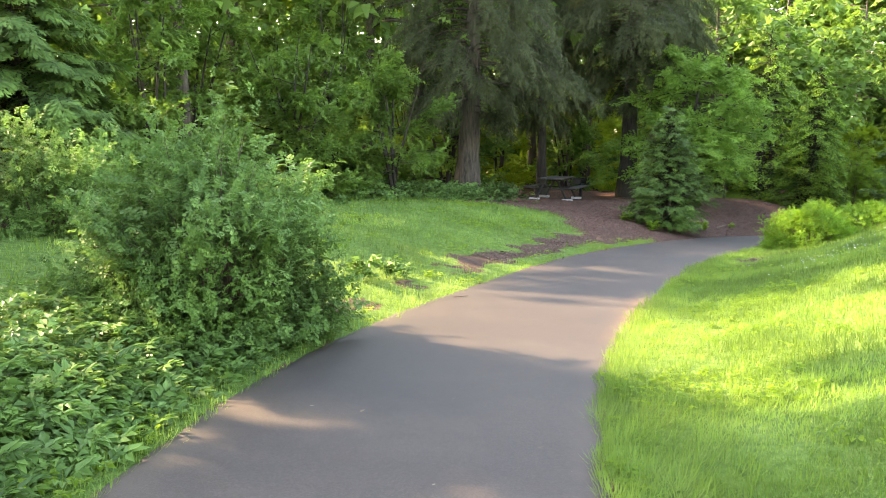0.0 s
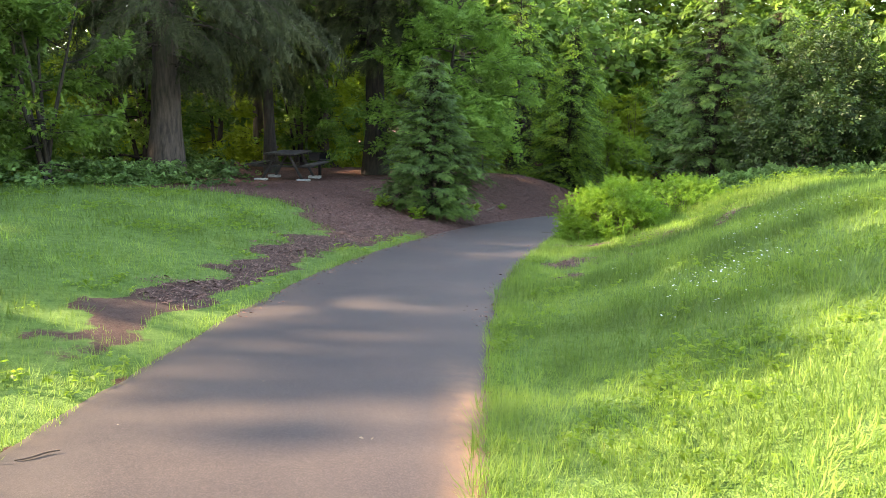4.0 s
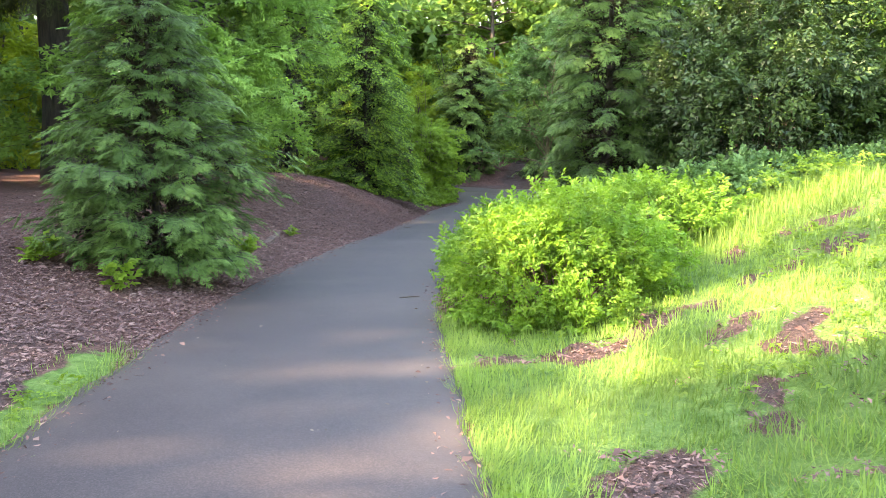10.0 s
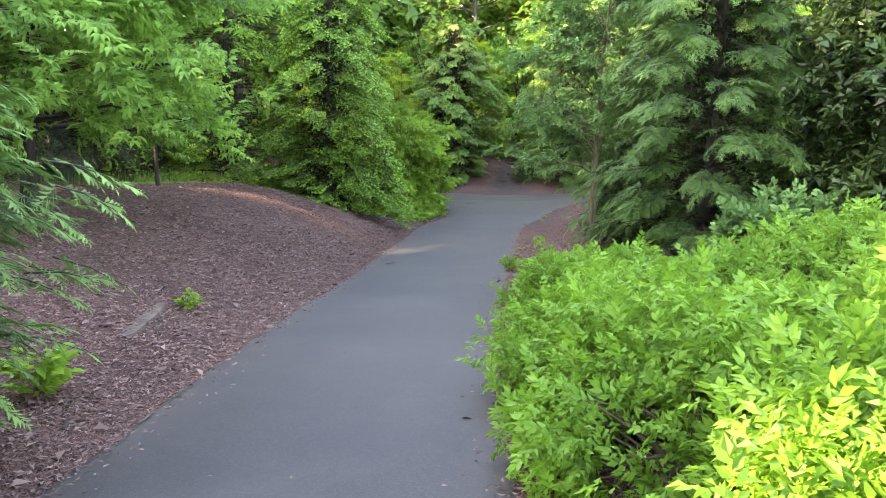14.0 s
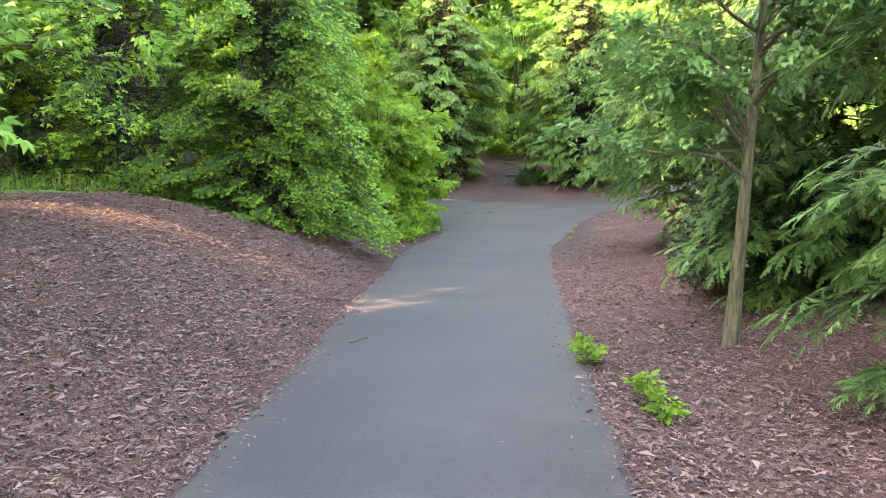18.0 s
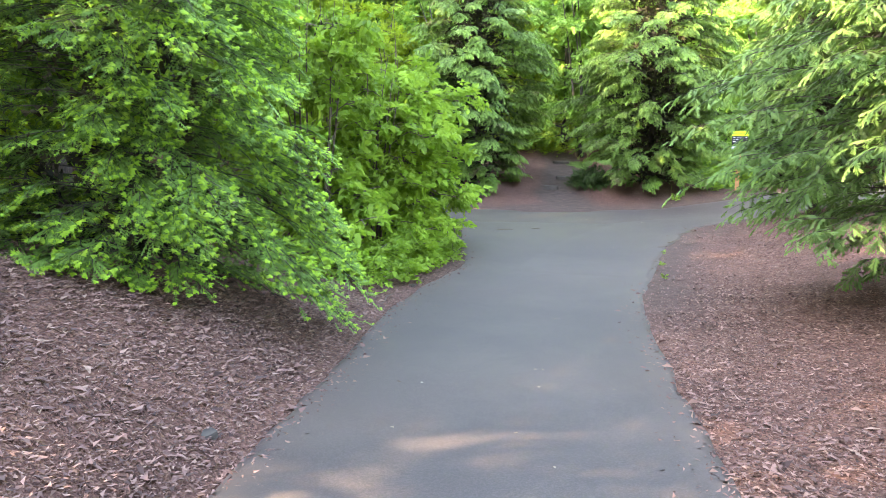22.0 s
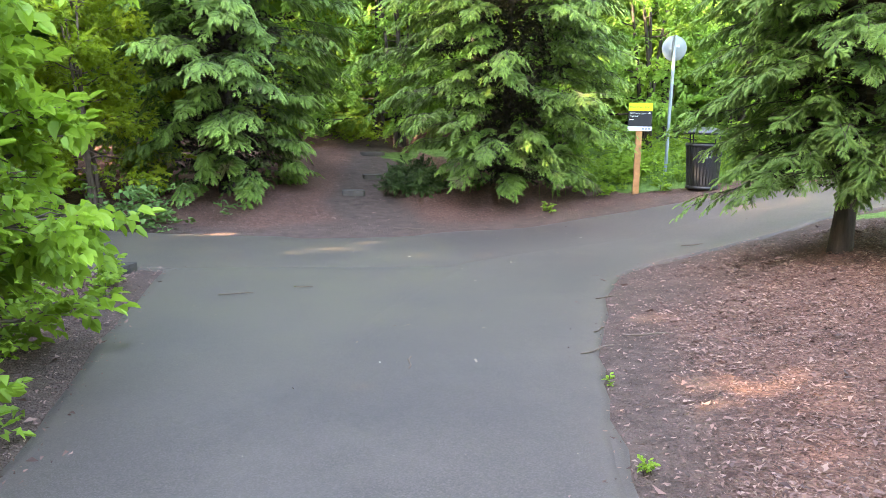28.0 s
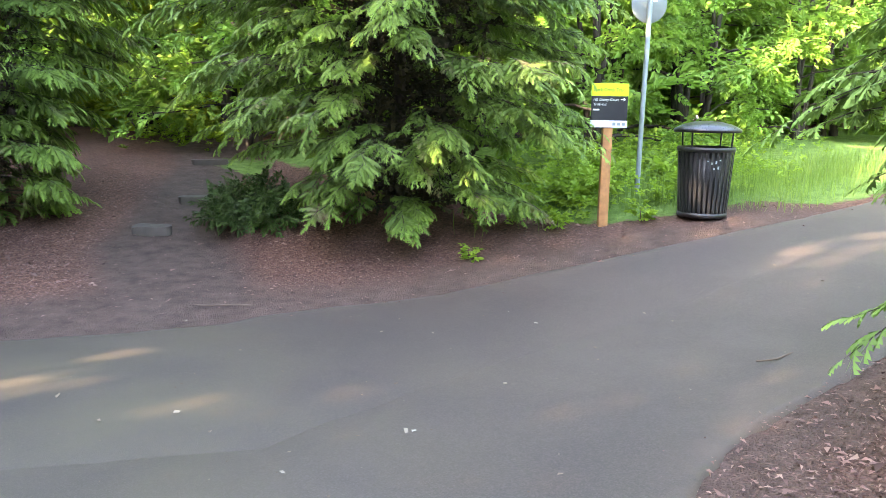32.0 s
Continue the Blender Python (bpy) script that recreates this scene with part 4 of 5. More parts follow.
conifer("cedar_tree", -7.8, 14.8, 4.8, COLUMN(2.0), 0.1, CEDAR, DARK_BARK, "dark green cedar at the edge of the wood", 38, CEDAR_FAR, 150, 10, 7, 0.28, 0.34, 0.36, 0.32, facing=0.6, core=4)
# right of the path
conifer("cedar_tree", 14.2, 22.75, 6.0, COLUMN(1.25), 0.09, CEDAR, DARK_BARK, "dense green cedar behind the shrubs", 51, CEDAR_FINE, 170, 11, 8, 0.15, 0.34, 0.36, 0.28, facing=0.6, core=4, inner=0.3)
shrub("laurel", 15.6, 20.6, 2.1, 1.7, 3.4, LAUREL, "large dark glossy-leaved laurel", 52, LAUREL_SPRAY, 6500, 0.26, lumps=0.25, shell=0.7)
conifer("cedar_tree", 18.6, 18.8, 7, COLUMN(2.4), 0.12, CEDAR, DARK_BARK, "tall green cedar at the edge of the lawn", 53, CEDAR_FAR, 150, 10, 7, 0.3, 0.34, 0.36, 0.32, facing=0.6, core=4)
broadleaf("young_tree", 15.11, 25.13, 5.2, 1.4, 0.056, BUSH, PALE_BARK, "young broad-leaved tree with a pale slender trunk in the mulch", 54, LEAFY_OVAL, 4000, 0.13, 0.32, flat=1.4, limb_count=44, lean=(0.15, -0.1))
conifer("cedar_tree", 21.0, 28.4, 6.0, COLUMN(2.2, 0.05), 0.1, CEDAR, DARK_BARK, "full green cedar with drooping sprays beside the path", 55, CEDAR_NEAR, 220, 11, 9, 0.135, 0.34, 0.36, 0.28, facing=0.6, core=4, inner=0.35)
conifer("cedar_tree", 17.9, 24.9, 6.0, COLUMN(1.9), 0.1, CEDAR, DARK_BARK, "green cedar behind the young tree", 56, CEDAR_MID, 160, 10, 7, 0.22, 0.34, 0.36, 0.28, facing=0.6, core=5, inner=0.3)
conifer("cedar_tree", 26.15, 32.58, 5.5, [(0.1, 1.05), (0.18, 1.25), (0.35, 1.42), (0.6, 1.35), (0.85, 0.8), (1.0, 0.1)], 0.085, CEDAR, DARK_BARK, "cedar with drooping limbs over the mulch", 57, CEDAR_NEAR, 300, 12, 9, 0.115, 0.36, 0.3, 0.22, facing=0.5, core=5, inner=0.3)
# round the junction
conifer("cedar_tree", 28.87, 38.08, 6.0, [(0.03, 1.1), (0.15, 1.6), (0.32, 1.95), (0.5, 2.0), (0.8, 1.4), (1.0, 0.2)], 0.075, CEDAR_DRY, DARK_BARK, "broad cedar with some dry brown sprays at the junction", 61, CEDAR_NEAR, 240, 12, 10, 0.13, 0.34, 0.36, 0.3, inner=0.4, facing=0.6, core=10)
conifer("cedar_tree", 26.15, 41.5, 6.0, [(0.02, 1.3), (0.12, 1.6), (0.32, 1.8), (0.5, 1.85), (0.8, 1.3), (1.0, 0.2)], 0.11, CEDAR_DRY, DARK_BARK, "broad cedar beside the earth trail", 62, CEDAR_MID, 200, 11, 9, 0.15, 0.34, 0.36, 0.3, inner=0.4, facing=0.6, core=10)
# A dark shrub added in place of the shade under the cedar.
shrub("shade_shrub", 28.05, 39.3, 0.45, 0.42, 0.36, LAUREL, "dark low shrub standing in for the cedar's shade beside the stone steps", 64, LEAFY_FINE, 700, 0.16, stems=16)
for i, (sx, sy, sh, n) in enumerate(((17.7, 34.1, 3.0, 1500), (18.8, 34.7, 2.8, 1500), (20.0, 35.6, 3.0, 1500), (20.4, 37.2, 2.8, 1300), (17.2, 36.0, 4.2, 1200), (19.7, 37.8, 4.2, 1200))):
    broadleaf("hazel_bush", sx, sy, sh, 1.15, 0.022, HERB, TWIG, "tall fresh green bush with thin brown stems beside the path", 63 + i, LEAFY_OVAL, int(n * 0.9), 0.21, 0.03, stems=7, category="bush", limb_count=56)
# Leaf colour here carries painted sunlight.
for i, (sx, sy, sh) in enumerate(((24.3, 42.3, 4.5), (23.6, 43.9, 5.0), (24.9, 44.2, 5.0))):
    broadleaf("hazel_tree", sx, sy, sh, 1.4, 0.035, PAINTED_BACKLIT, TWIG, "slender young tree beside the trail with sunlight painted into its leaves", 161 + i, LEAFY_MID, 2200, 0.22, 0.1, stems=3, limb_count=30)
for i, (sx, sy, sw, sh) in enumerate(((17.4, 25.9, 0.8, 1.3), (18.5, 26.6, 0.9, 1.2))):
    shrub("laurel_bush", sx, sy, sw, sw, sh, LAUREL, "dark green evergreen bush in the shade behind the young tree", 191 + i, LAUREL_SPRAY, 2200, 0.17, stems=40, lumps=0.3)
# the edge of the wood
woods = []
for i, (sx, sy, sh) in enumerate(((-1.4, 22.7, 4.3), (-3.8, 20.2, 4.3), (-6.5, 17.9, 4.8))):
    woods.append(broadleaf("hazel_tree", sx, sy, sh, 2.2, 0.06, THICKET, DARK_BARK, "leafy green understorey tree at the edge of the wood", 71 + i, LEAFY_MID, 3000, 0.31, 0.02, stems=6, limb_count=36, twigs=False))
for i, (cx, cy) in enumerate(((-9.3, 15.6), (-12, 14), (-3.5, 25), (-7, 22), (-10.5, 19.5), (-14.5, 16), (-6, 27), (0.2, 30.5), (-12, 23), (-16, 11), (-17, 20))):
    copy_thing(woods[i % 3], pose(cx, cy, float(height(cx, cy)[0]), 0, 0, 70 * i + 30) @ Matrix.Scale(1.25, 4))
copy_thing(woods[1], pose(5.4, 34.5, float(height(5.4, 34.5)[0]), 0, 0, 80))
# Understorey trees whose sunlit look is put into the leaf colour.
sunny = [broadleaf("hazel_tree", sx, sy, sh, 2.3, 0.06, PAINTED_BACKLIT, DARK_BARK, "understorey tree in the wood with sunlight painted into its yellow-green leaves", 81 + i, LEAFY_MID, 2600, 0.31, 0.02, stems=5, limb_count=30, twigs=False) for i, (sx, sy, sh) in enumerate(((2.5, 35, 5.5), (6.3, 36, 5.5)))]
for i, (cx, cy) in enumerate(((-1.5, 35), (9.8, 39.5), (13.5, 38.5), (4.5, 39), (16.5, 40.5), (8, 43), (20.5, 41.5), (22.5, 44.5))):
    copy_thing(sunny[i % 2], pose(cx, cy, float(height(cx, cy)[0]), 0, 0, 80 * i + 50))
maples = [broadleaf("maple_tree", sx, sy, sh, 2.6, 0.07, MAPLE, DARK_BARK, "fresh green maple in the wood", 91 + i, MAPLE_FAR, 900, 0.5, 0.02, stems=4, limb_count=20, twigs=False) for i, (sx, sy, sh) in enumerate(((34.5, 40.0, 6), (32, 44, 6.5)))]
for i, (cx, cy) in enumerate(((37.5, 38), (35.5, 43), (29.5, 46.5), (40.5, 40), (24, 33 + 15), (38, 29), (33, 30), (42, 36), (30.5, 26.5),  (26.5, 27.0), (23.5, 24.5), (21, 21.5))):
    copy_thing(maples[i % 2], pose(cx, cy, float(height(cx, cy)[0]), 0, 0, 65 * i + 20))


# Trees out of view, added only to cast shade on the near path.
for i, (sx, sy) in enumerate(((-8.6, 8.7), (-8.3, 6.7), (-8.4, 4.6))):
    broadleaf("hazel_tree", sx, sy, 7.0, 2.4, 0.1, THICKET, DARK_BARK, "unseen leafy tree added to shade the path by the first bush", 149 + i, LEAFY_MID, 3600, 0.46, 0.12, stems=2, limb_count=40)
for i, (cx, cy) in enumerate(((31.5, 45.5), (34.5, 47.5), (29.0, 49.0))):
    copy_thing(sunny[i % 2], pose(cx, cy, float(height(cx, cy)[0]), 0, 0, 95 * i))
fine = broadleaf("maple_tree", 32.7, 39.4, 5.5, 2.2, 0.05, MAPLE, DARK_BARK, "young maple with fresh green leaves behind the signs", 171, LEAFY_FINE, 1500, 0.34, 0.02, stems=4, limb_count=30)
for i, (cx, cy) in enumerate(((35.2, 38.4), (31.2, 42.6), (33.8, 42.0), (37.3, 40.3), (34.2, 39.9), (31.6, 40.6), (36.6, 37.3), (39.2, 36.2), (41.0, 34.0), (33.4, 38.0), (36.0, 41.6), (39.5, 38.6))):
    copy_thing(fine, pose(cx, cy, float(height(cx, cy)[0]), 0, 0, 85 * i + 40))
# tall trees added with crowns out of view, placed to shade path and wood
giants = [broadleaf("added_shade_tree", gx, gy, gh, 3.4, 0.2, THICKET, BARK, "added tall broad-leaved tree whose high unseen crown shades the path and wood", 140 + i, LEAFY_FAR, 520, 0.58, 0.5, limb_count=30, twigs=False) for i, (gx, gy, gh) in enumerate(((-6.3, 19.4, 12), (-10.2, 19.8, 11)))]
for i, (cx, cy, big) in enumerate(((-12.0, 29.5, 1.4), (-4.5, 30.5, 1.6), (-14.5, 27.0, 1.4), (18.5, 39.6, 1.15), (1.5, 40.5, 1.3), (12.0, 41.0, 1), (16.5, 42.5, 1), (9.0, 46.0, 1), (5.5, 43.0, 1), (13.8, 38.6, 1.2), (-8.0, 30.5, 1.8), (-1.0, 31.5, 1.6), (4.2, 37.2, 1.15), (-14.0, 22.4, 2.15), (17.2, 40.6, 1.25), (15.6, 37.7, 1.05), (24.5, 47.5, 1.3), (20.0, 50.5, 1.4), (33.0, 48.0, 1.2), (36.5, 45.0, 1.2), (-2.6, 27.4, 1.25), (12.2, 36.4, 1.22), (17.2, 45.8, 1.25), (14.6, 46.6, 1.4), (6.3, 35.1, 1.15))):
    copy_thing(giants[i % 2], pose(cx, cy, float(height(cx, cy)[0]), 0, 0, 77 * i + 15) @ Matrix.Scale(big, 4))


def far_woods(name, n, first, last, foliage, label, seed, tallest=17.0):
    """The wood that closes the view: leafy boughs in clumps, from the ground to the tree tops."""
    r = np.random.default_rng(seed)
    az = r.uniform(first, last, n)
    dist = r.uniform(33, 46, n)
    cx, cy = 14 + np.cos(az) * dist, 22 + np.sin(az) * dist
    cz = height(cx, cy) + tallest * r.random(n) ** 1.15
    m = 9
    c = np.repeat(np.stack([cx, cy, cz], -1), m, 0) + r.normal(0, 1, (n * m, 3)) * [0.75, 0.75, 0.5]
    me = leaf_mesh(name, LEAFY_FAR, c, r.normal(0, 1, (n * m, 3)) * [1, 1, 0.4], np.array([0, 0, 1.0]) + r.normal(0, 0.5, (n * m, 3)), 1.25 * r.uniform(0.6, 1.2, n * m), foliage, np.repeat(r.random(n), m))
    return tagged(new(name, me), label, "woods", kind="stuff")


far_woods("far_woods", 5200, -0.5, 2.75, THICKET, "dense dark green woodland closing the view", 5)
# Boughs coloured as if the sun came through them.
far_woods("far_woods", 550, -0.3, 2.3, PAINTED_BACKLIT, "woodland closing the view with sunlight painted into its yellow-green leaves", 6)
far_woods("far_woods", 700, 2.7, 5.6, THICKET, "dense green woodland behind the lawn", 7, 10.0)
far_woods("far_woods", 900, -0.5, 1.3, MAPLE, "dense fresh green woodland beyond the cross trail", 8, 8.0)

# ---- grass, mulch and small growth ----
BLADE = np.array([[(0, 0, 0), (0.5, -0.5, 0.04), (1.0, 0, -0.14), (0.5, 0.5, 0.04)]])


def blades(name, x, y, length, width, material_of, label, seed, tilt, tone, az, category="grass"):
    """Grass blades at the places given, each bent over a little, as one mesh."""
    z = height(x, y) - 0.01
    ahead = np.stack([np.cos(az) * np.sin(tilt), np.sin(az) * np.sin(tilt), np.cos(tilt)], -1)
    up = np.stack([-np.cos(az) * np.cos(tilt), -np.sin(az) * np.cos(tilt), np.sin(tilt)], -1)
    side = np.cross(up, ahead)
    k = BLADE.copy()
    v = np.stack([x, y, z], -1)[:, None, None, :] + ahead[:, None, None, :] * (k[None, ..., 0:1] * length[:, None, None, None]) + side[:, None, None, :] * (k[None, ..., 1:2] * width[:, None, None, None]) - up[:, None, None, :] * (k[None, ..., 2:3] * length[:, None, None, None])
    v = v.reshape(-1, 3)
    me = mesh_of(name, v, quads(v), material_of)
    me.attributes.new("tone", "FLOAT", "POINT").data.foreach_set("value", np.repeat(np.clip(tone, 0, 1), 4).astype(np.float32))
    return tagged(new(name, me), label, category, kind="stuff")


def patches(x, y, scale, seed):
    """Smooth patches between 0 and 1 over the ground."""
    return np.clip(0.5 + 0.9 * np.array([noise.noise((a * scale, c * scale, seed)) for a, c in zip(x, y)]), 0, 1)


def lawn(name, side, count, label, seed):
    """Soft tufted turf: fine blades, combed one way in each tuft, long and short in patches."""
    r = np.random.default_rng(seed)
    n = count * 3
    e = np.abs(r.normal(0, 1, n)) ** 1.2 * 3.0
    k = r.uniform(0, len(MAIN_LINE) * 0.72, n)
    i = k.astype(int)
    line = MAIN_LINE[i] + (MAIN_LINE[np.minimum(i + 1, len(MAIN_LINE) - 1)] - MAIN_LINE[i]) * (k - i)[:, None]
    way = unit(np.gradient(MAIN_LINE[:, :2], axis=0))[i]
    lap = 0.07 * patches(line[:, 0], line[:, 1] + 3 * side, 2.2, 14)
    d = side * (line[:, 2] + e - lap)
    x, y = line[:, 0] + way[:, 1] * d, line[:, 1] - way[:, 0] * d
    over = np.where(e < 0.35, 0.22, 0.0) * side
    share, bare, _ = zone(x + way[:, 1] * over, y - way[:, 0] * over)
    keep = (share > r.uniform(0.25, 0.9, n)) & (y > -3) & ~inside_path(x, y, -0.15)
    x, y, e = x[keep][:count], y[keep][:count], e[keep][:count]
    n = len(x)
    tuft, fine, hue = patches(x, y, 1.1, 1), patches(x, y, 4.5, 2), patches(x, y, 0.55, 3)
    length = (0.034 + 0.03 * (1 - smooth(0.1, 0.5, e)) + 0.09 * tuft**2 + 0.07 * fine**1.5 + 0.025 * smooth(0.3, 2.5, e)) * r.uniform(0.6, 1.3, n)
    width = (0.0044 + 0.0013 * np.clip(e, 0, 7)) * r.uniform(0.7, 1.4, n)
    az = 2 * np.pi * 1.6 * patches(x, y, 0.9, 4) + 2.5 * fine + r.normal(0, 1.3, n)
    tilt = np.abs(r.normal(0.6 + 0.4 * tuft, 0.35, n))
    return blades(name, x, y, length, width, GRASS, label, seed, tilt, 0.42 + 2.1 * (0.35 * (1 - tuft) + 0.35 * hue + 0.3 * fine - 0.5) + 0.22 * (1 - smooth(0.2, 1.3, e)) + r.normal(0, 0.14, n), az)


lawn("lawn_grass", 1, 230000, "long bright green lawn grass", 101)
lawn("lawn_grass", -1, 70000, "bright green lawn grass with a thin verge along the path", 102)


def lawn_weeds():
    """Clover and other low broad-leaved weeds, in patches in the turf, and straw-coloured blades near the bare places."""
    r = np.random.default_rng(131)
    n = 60000
    x, y = r.uniform(-3, 15, n), r.uniform(1, 21, n)
    share, _, _ = zone(x, y)
    spot = patches(x, y, 0.8, 9) * 0.6 + patches(x, y, 2.2, 10) * 0.4
    keep = (share > 0.6) & (spot > r.uniform(0.55, 0.85, n)) & ~inside_path(x, y, 0.02)
    x, y = x[keep][:6000], y[keep][:6000]
    n = len(x)
    z = height(x, y) + r.uniform(0.02, 0.07, n)
    az = r.uniform(0, 2 * np.pi, n)
    me = leaf_mesh("lawn_weeds", TUFT_LEAVES, np.stack([x, y, z], -1), np.stack([np.cos(az), np.sin(az), r.uniform(0, 0.5, n)], -1), np.array([0, 0, 1.0]) + r.normal(0, 0.3, (n, 3)), r.uniform(0.04, 0.09, n), HERB, r.uniform(0, 0.4, n))
    tagged(new("lawn_weeds", me), "clover and low broad-leaved weeds in the lawn", "weeds", kind="stuff")
    n = 90000
    k = r.uniform(45, 100, n).astype(int)
    way = unit(np.gradient(MAIN_LINE[:, :2], axis=0))[k]
    d = MAIN_LINE[k, 2] + np.abs(r.normal(0, 1.6, n))
    x, y = MAIN_LINE[k, 0] + way[:, 1] * d + r.normal(0, 0.2, n), MAIN_LINE[k, 1] - way[:, 0] * d + r.normal(0, 0.2, n)
    share, bare, _ = zone(x, y)
    keep = (share > 0.25) & (patches(x, y, 0.7, 12) + 0.5 * bare > r.uniform(0.5, 0.95, n)) & ~inside_path(x, y, -0.05)
    x, y = x[keep][:5000], y[keep][:5000]
    n = len(x)
    blades("dry_grass", x, y, r.uniform(0.03, 0.08, n), r.uniform(0.003, 0.006, n), TALL_GRASS, "pale straw-coloured grass round the bare patches", 132, np.abs(r.normal(1.0, 0.3, n)), r.uniform(0.3, 1, n), r.uniform(0, 6.28, n))


TUFT_LEAVES = twig_of_leaves(4, 0.6, 0.42, 1.3, 21)
lawn_weeds()


def tall_grass():
    r = np.random.default_rng(103)
    x, y = [], []
    for cx, cy, sx, sy, n in ((11.2, 17.9, 1.3, 0.7, 2600), (13.2, 17.6, 1.6, 0.5, 1800), (9.7, 17.6, 0.5, 0.4, 500), (12.3, 19.9, 0.8, 0.6, 700), (11.4, 31.9, 1.1, 0.35, 900), (32.0, 36.9, 1.4, 0.5, 1200), (34.5, 36.6, 1.6, 0.5, 900), (32.1, 35.5, 0.8, 0.45, 2600), (31.0, 36.1, 0.4, 0.3, 700), (33.8, 34.9, 0.8, 0.4, 1400), (-1.2, 8.6, 0.25, 0.6, 300)):
        x.append(r.normal(cx, sx, n))
        y.append(r.normal(cy, sy, n))
    x, y = np.concatenate(x), np.concatenate(y)
    keep = ~inside_path(x, y, 0.15) & ~((x > 27) & (x < 30.7) & inside_path(x, y, 1.0))
    x, y = x[keep], y[keep]
    n = len(x)
    return blades("tall_grass", x, y, r.uniform(0.1, 0.3, n), r.uniform(0.004, 0.008, n), GRASS, "tall unmown grass", 104, np.abs(r.normal(0, 0.5, n)), r.uniform(0.1, 0.7, n), r.uniform(0, 6.28, n))


tall_grass()


def mulch():
    """Shredded bark over the banks and under the trees, thinning out over the edge of the asphalt."""
    r = np.random.default_rng(105)
    n = 470000
    k = r.uniform(70, len(MAIN_LINE) - 1.01, n)
    i = k.astype(int)
    line = MAIN_LINE[i] + (MAIN_LINE[i + 1] - MAIN_LINE[i]) * (k - i)[:, None]
    way = unit(np.gradient(MAIN_LINE[:, :2], axis=0))[i]
    side = np.where(r.random(n) < 0.58, -1, 1)
    e = np.abs(r.normal(0, 1, n)) * 2.2 - 0.42 * r.random(n) ** 2.5
    d = side * (line[:, 2] + e)
    x, y = line[:, 0] + way[:, 1] * d, line[:, 1] - way[:, 0] * d
    x2, y2 = r.uniform(23, 32, 60000), r.uniform(32, 42, 60000)
    x, y = np.concatenate([x, x2]), np.concatenate([y, y2])
    share, bare, trail = zone(x, y)
    n = len(x)
    keep = (share < r.uniform(0.1, 0.6, n)) & ~inside_path(x, y, -0.34 * r.random(n) ** 3) & (trail < r.uniform(0.3, 1.12, n))
    x, y = x[keep], y[keep]
    n = len(x)
    z = height(x, y) + np.where(inside_path(x, y, 0.0), 0.014, 0.004 + 0.026 * r.random(n))
    az = r.uniform(0, 2 * np.pi, n)
    ahead = np.stack([np.cos(az), np.sin(az), r.normal(0, 0.22, n)], -1)
    up = np.array([0, 0, 1.0]) + r.normal(0, 0.4, (n, 3))
    length = 0.016 + 0.036 * r.random(n) ** 1.6 + 0.05 * (r.random(n) < 0.025)
    length *= 1 - 0.2 * smooth(16, 19, x)
    sliver = np.array([[(-0.5, -0.08, 0), (0.5, -0.04, 0.0), (-0.1, 0.26, 0.05)]])
    v = scatter(sliver, np.stack([x, y, z], -1), ahead, up, length)
    return tagged(new("bark_mulch", mesh_of("bark_mulch", v, quads(v, 3), MULCH)), "reddish-brown shredded bark mulch", "mulch", kind="stuff")


mulch()


def weed(x, y, size, label, seed, n=26, leaves=HERB):
    r = np.random.default_rng(seed)
    ob = thing("weed", x, y)
    az = r.uniform(0, 2 * np.pi, n)
    h = r.uniform(0.02, 0.75, n) * size
    out = np.stack([np.cos(az), np.sin(az), r.uniform(0.0, 0.8, n)], -1)
    p = out * [0.12 * size, 0.12 * size, 0.0] + np.stack([0 * h, 0 * h, h], -1)
    me = leaf_mesh("foliage", LEAFY_OVAL, p, out, np.array([0, 0, 1.0]) + r.normal(0, 0.3, (n, 3)), size * r.uniform(0.35, 0.7, n), leaves, r.uniform(0.3, 0.9, n))
    tagged(part("foliage", me, ob), kind="stuff")
    stalk = np.stack([np.zeros(4), np.zeros(4), np.linspace(-0.02, 0.75 * size, 4), np.linspace(0.006, 0.002, 4)], -1)
    sv, sf = tubes([stalk], 5)
    part("stalk", mesh_of("stalk", sv, sf, TWIG, True), ob)
    return tagged(ob, label, "weed", "weeds in the mulch")


for i, (wx, wy, size) in enumerate(((5.55, 20.6, 0.28), (8.95, 24.2, 0.17), (7.43, 22.4, 0.32), (14.0, 25.6, 0.2), (14.3, 25.9, 0.14), (13.3, 24.5, 0.18), (13.5, 24.75, 0.2), (20.85, 31.6, 0.07), (21.6, 32.2, 0.07), (22.5, 32.85, 0.06), (21.75, 36.9, 0.22), (22.1, 37.5, 0.25), (21.9, 38.3, 0.35), (18.2, 33.1, 0.3), (18.9, 33.75, 0.35), (19.8, 34.3, 0.3), (31.4, 36.1, 0.3), (30.6, 36.75, 0.35), (31.9, 36.4, 0.35), (30.1, 36.1, 0.22), (28.45, 37.05, 0.16), (5.1, 21.6, 0.3), (-0.72, 10.2, 0.3), (-0.98, 9.85, 0.34), (-0.5, 10.45, 0.2), (30.35, 36.95, 0.28), (29.6, 36.75, 0.2), (30.9, 36.15, 0.2))):
    weed(wx, wy, size, "small bright green weed growing by the path", 110 + i, n=14 + int(60 * size), leaves=BUSH if wy < 12 else HERB)


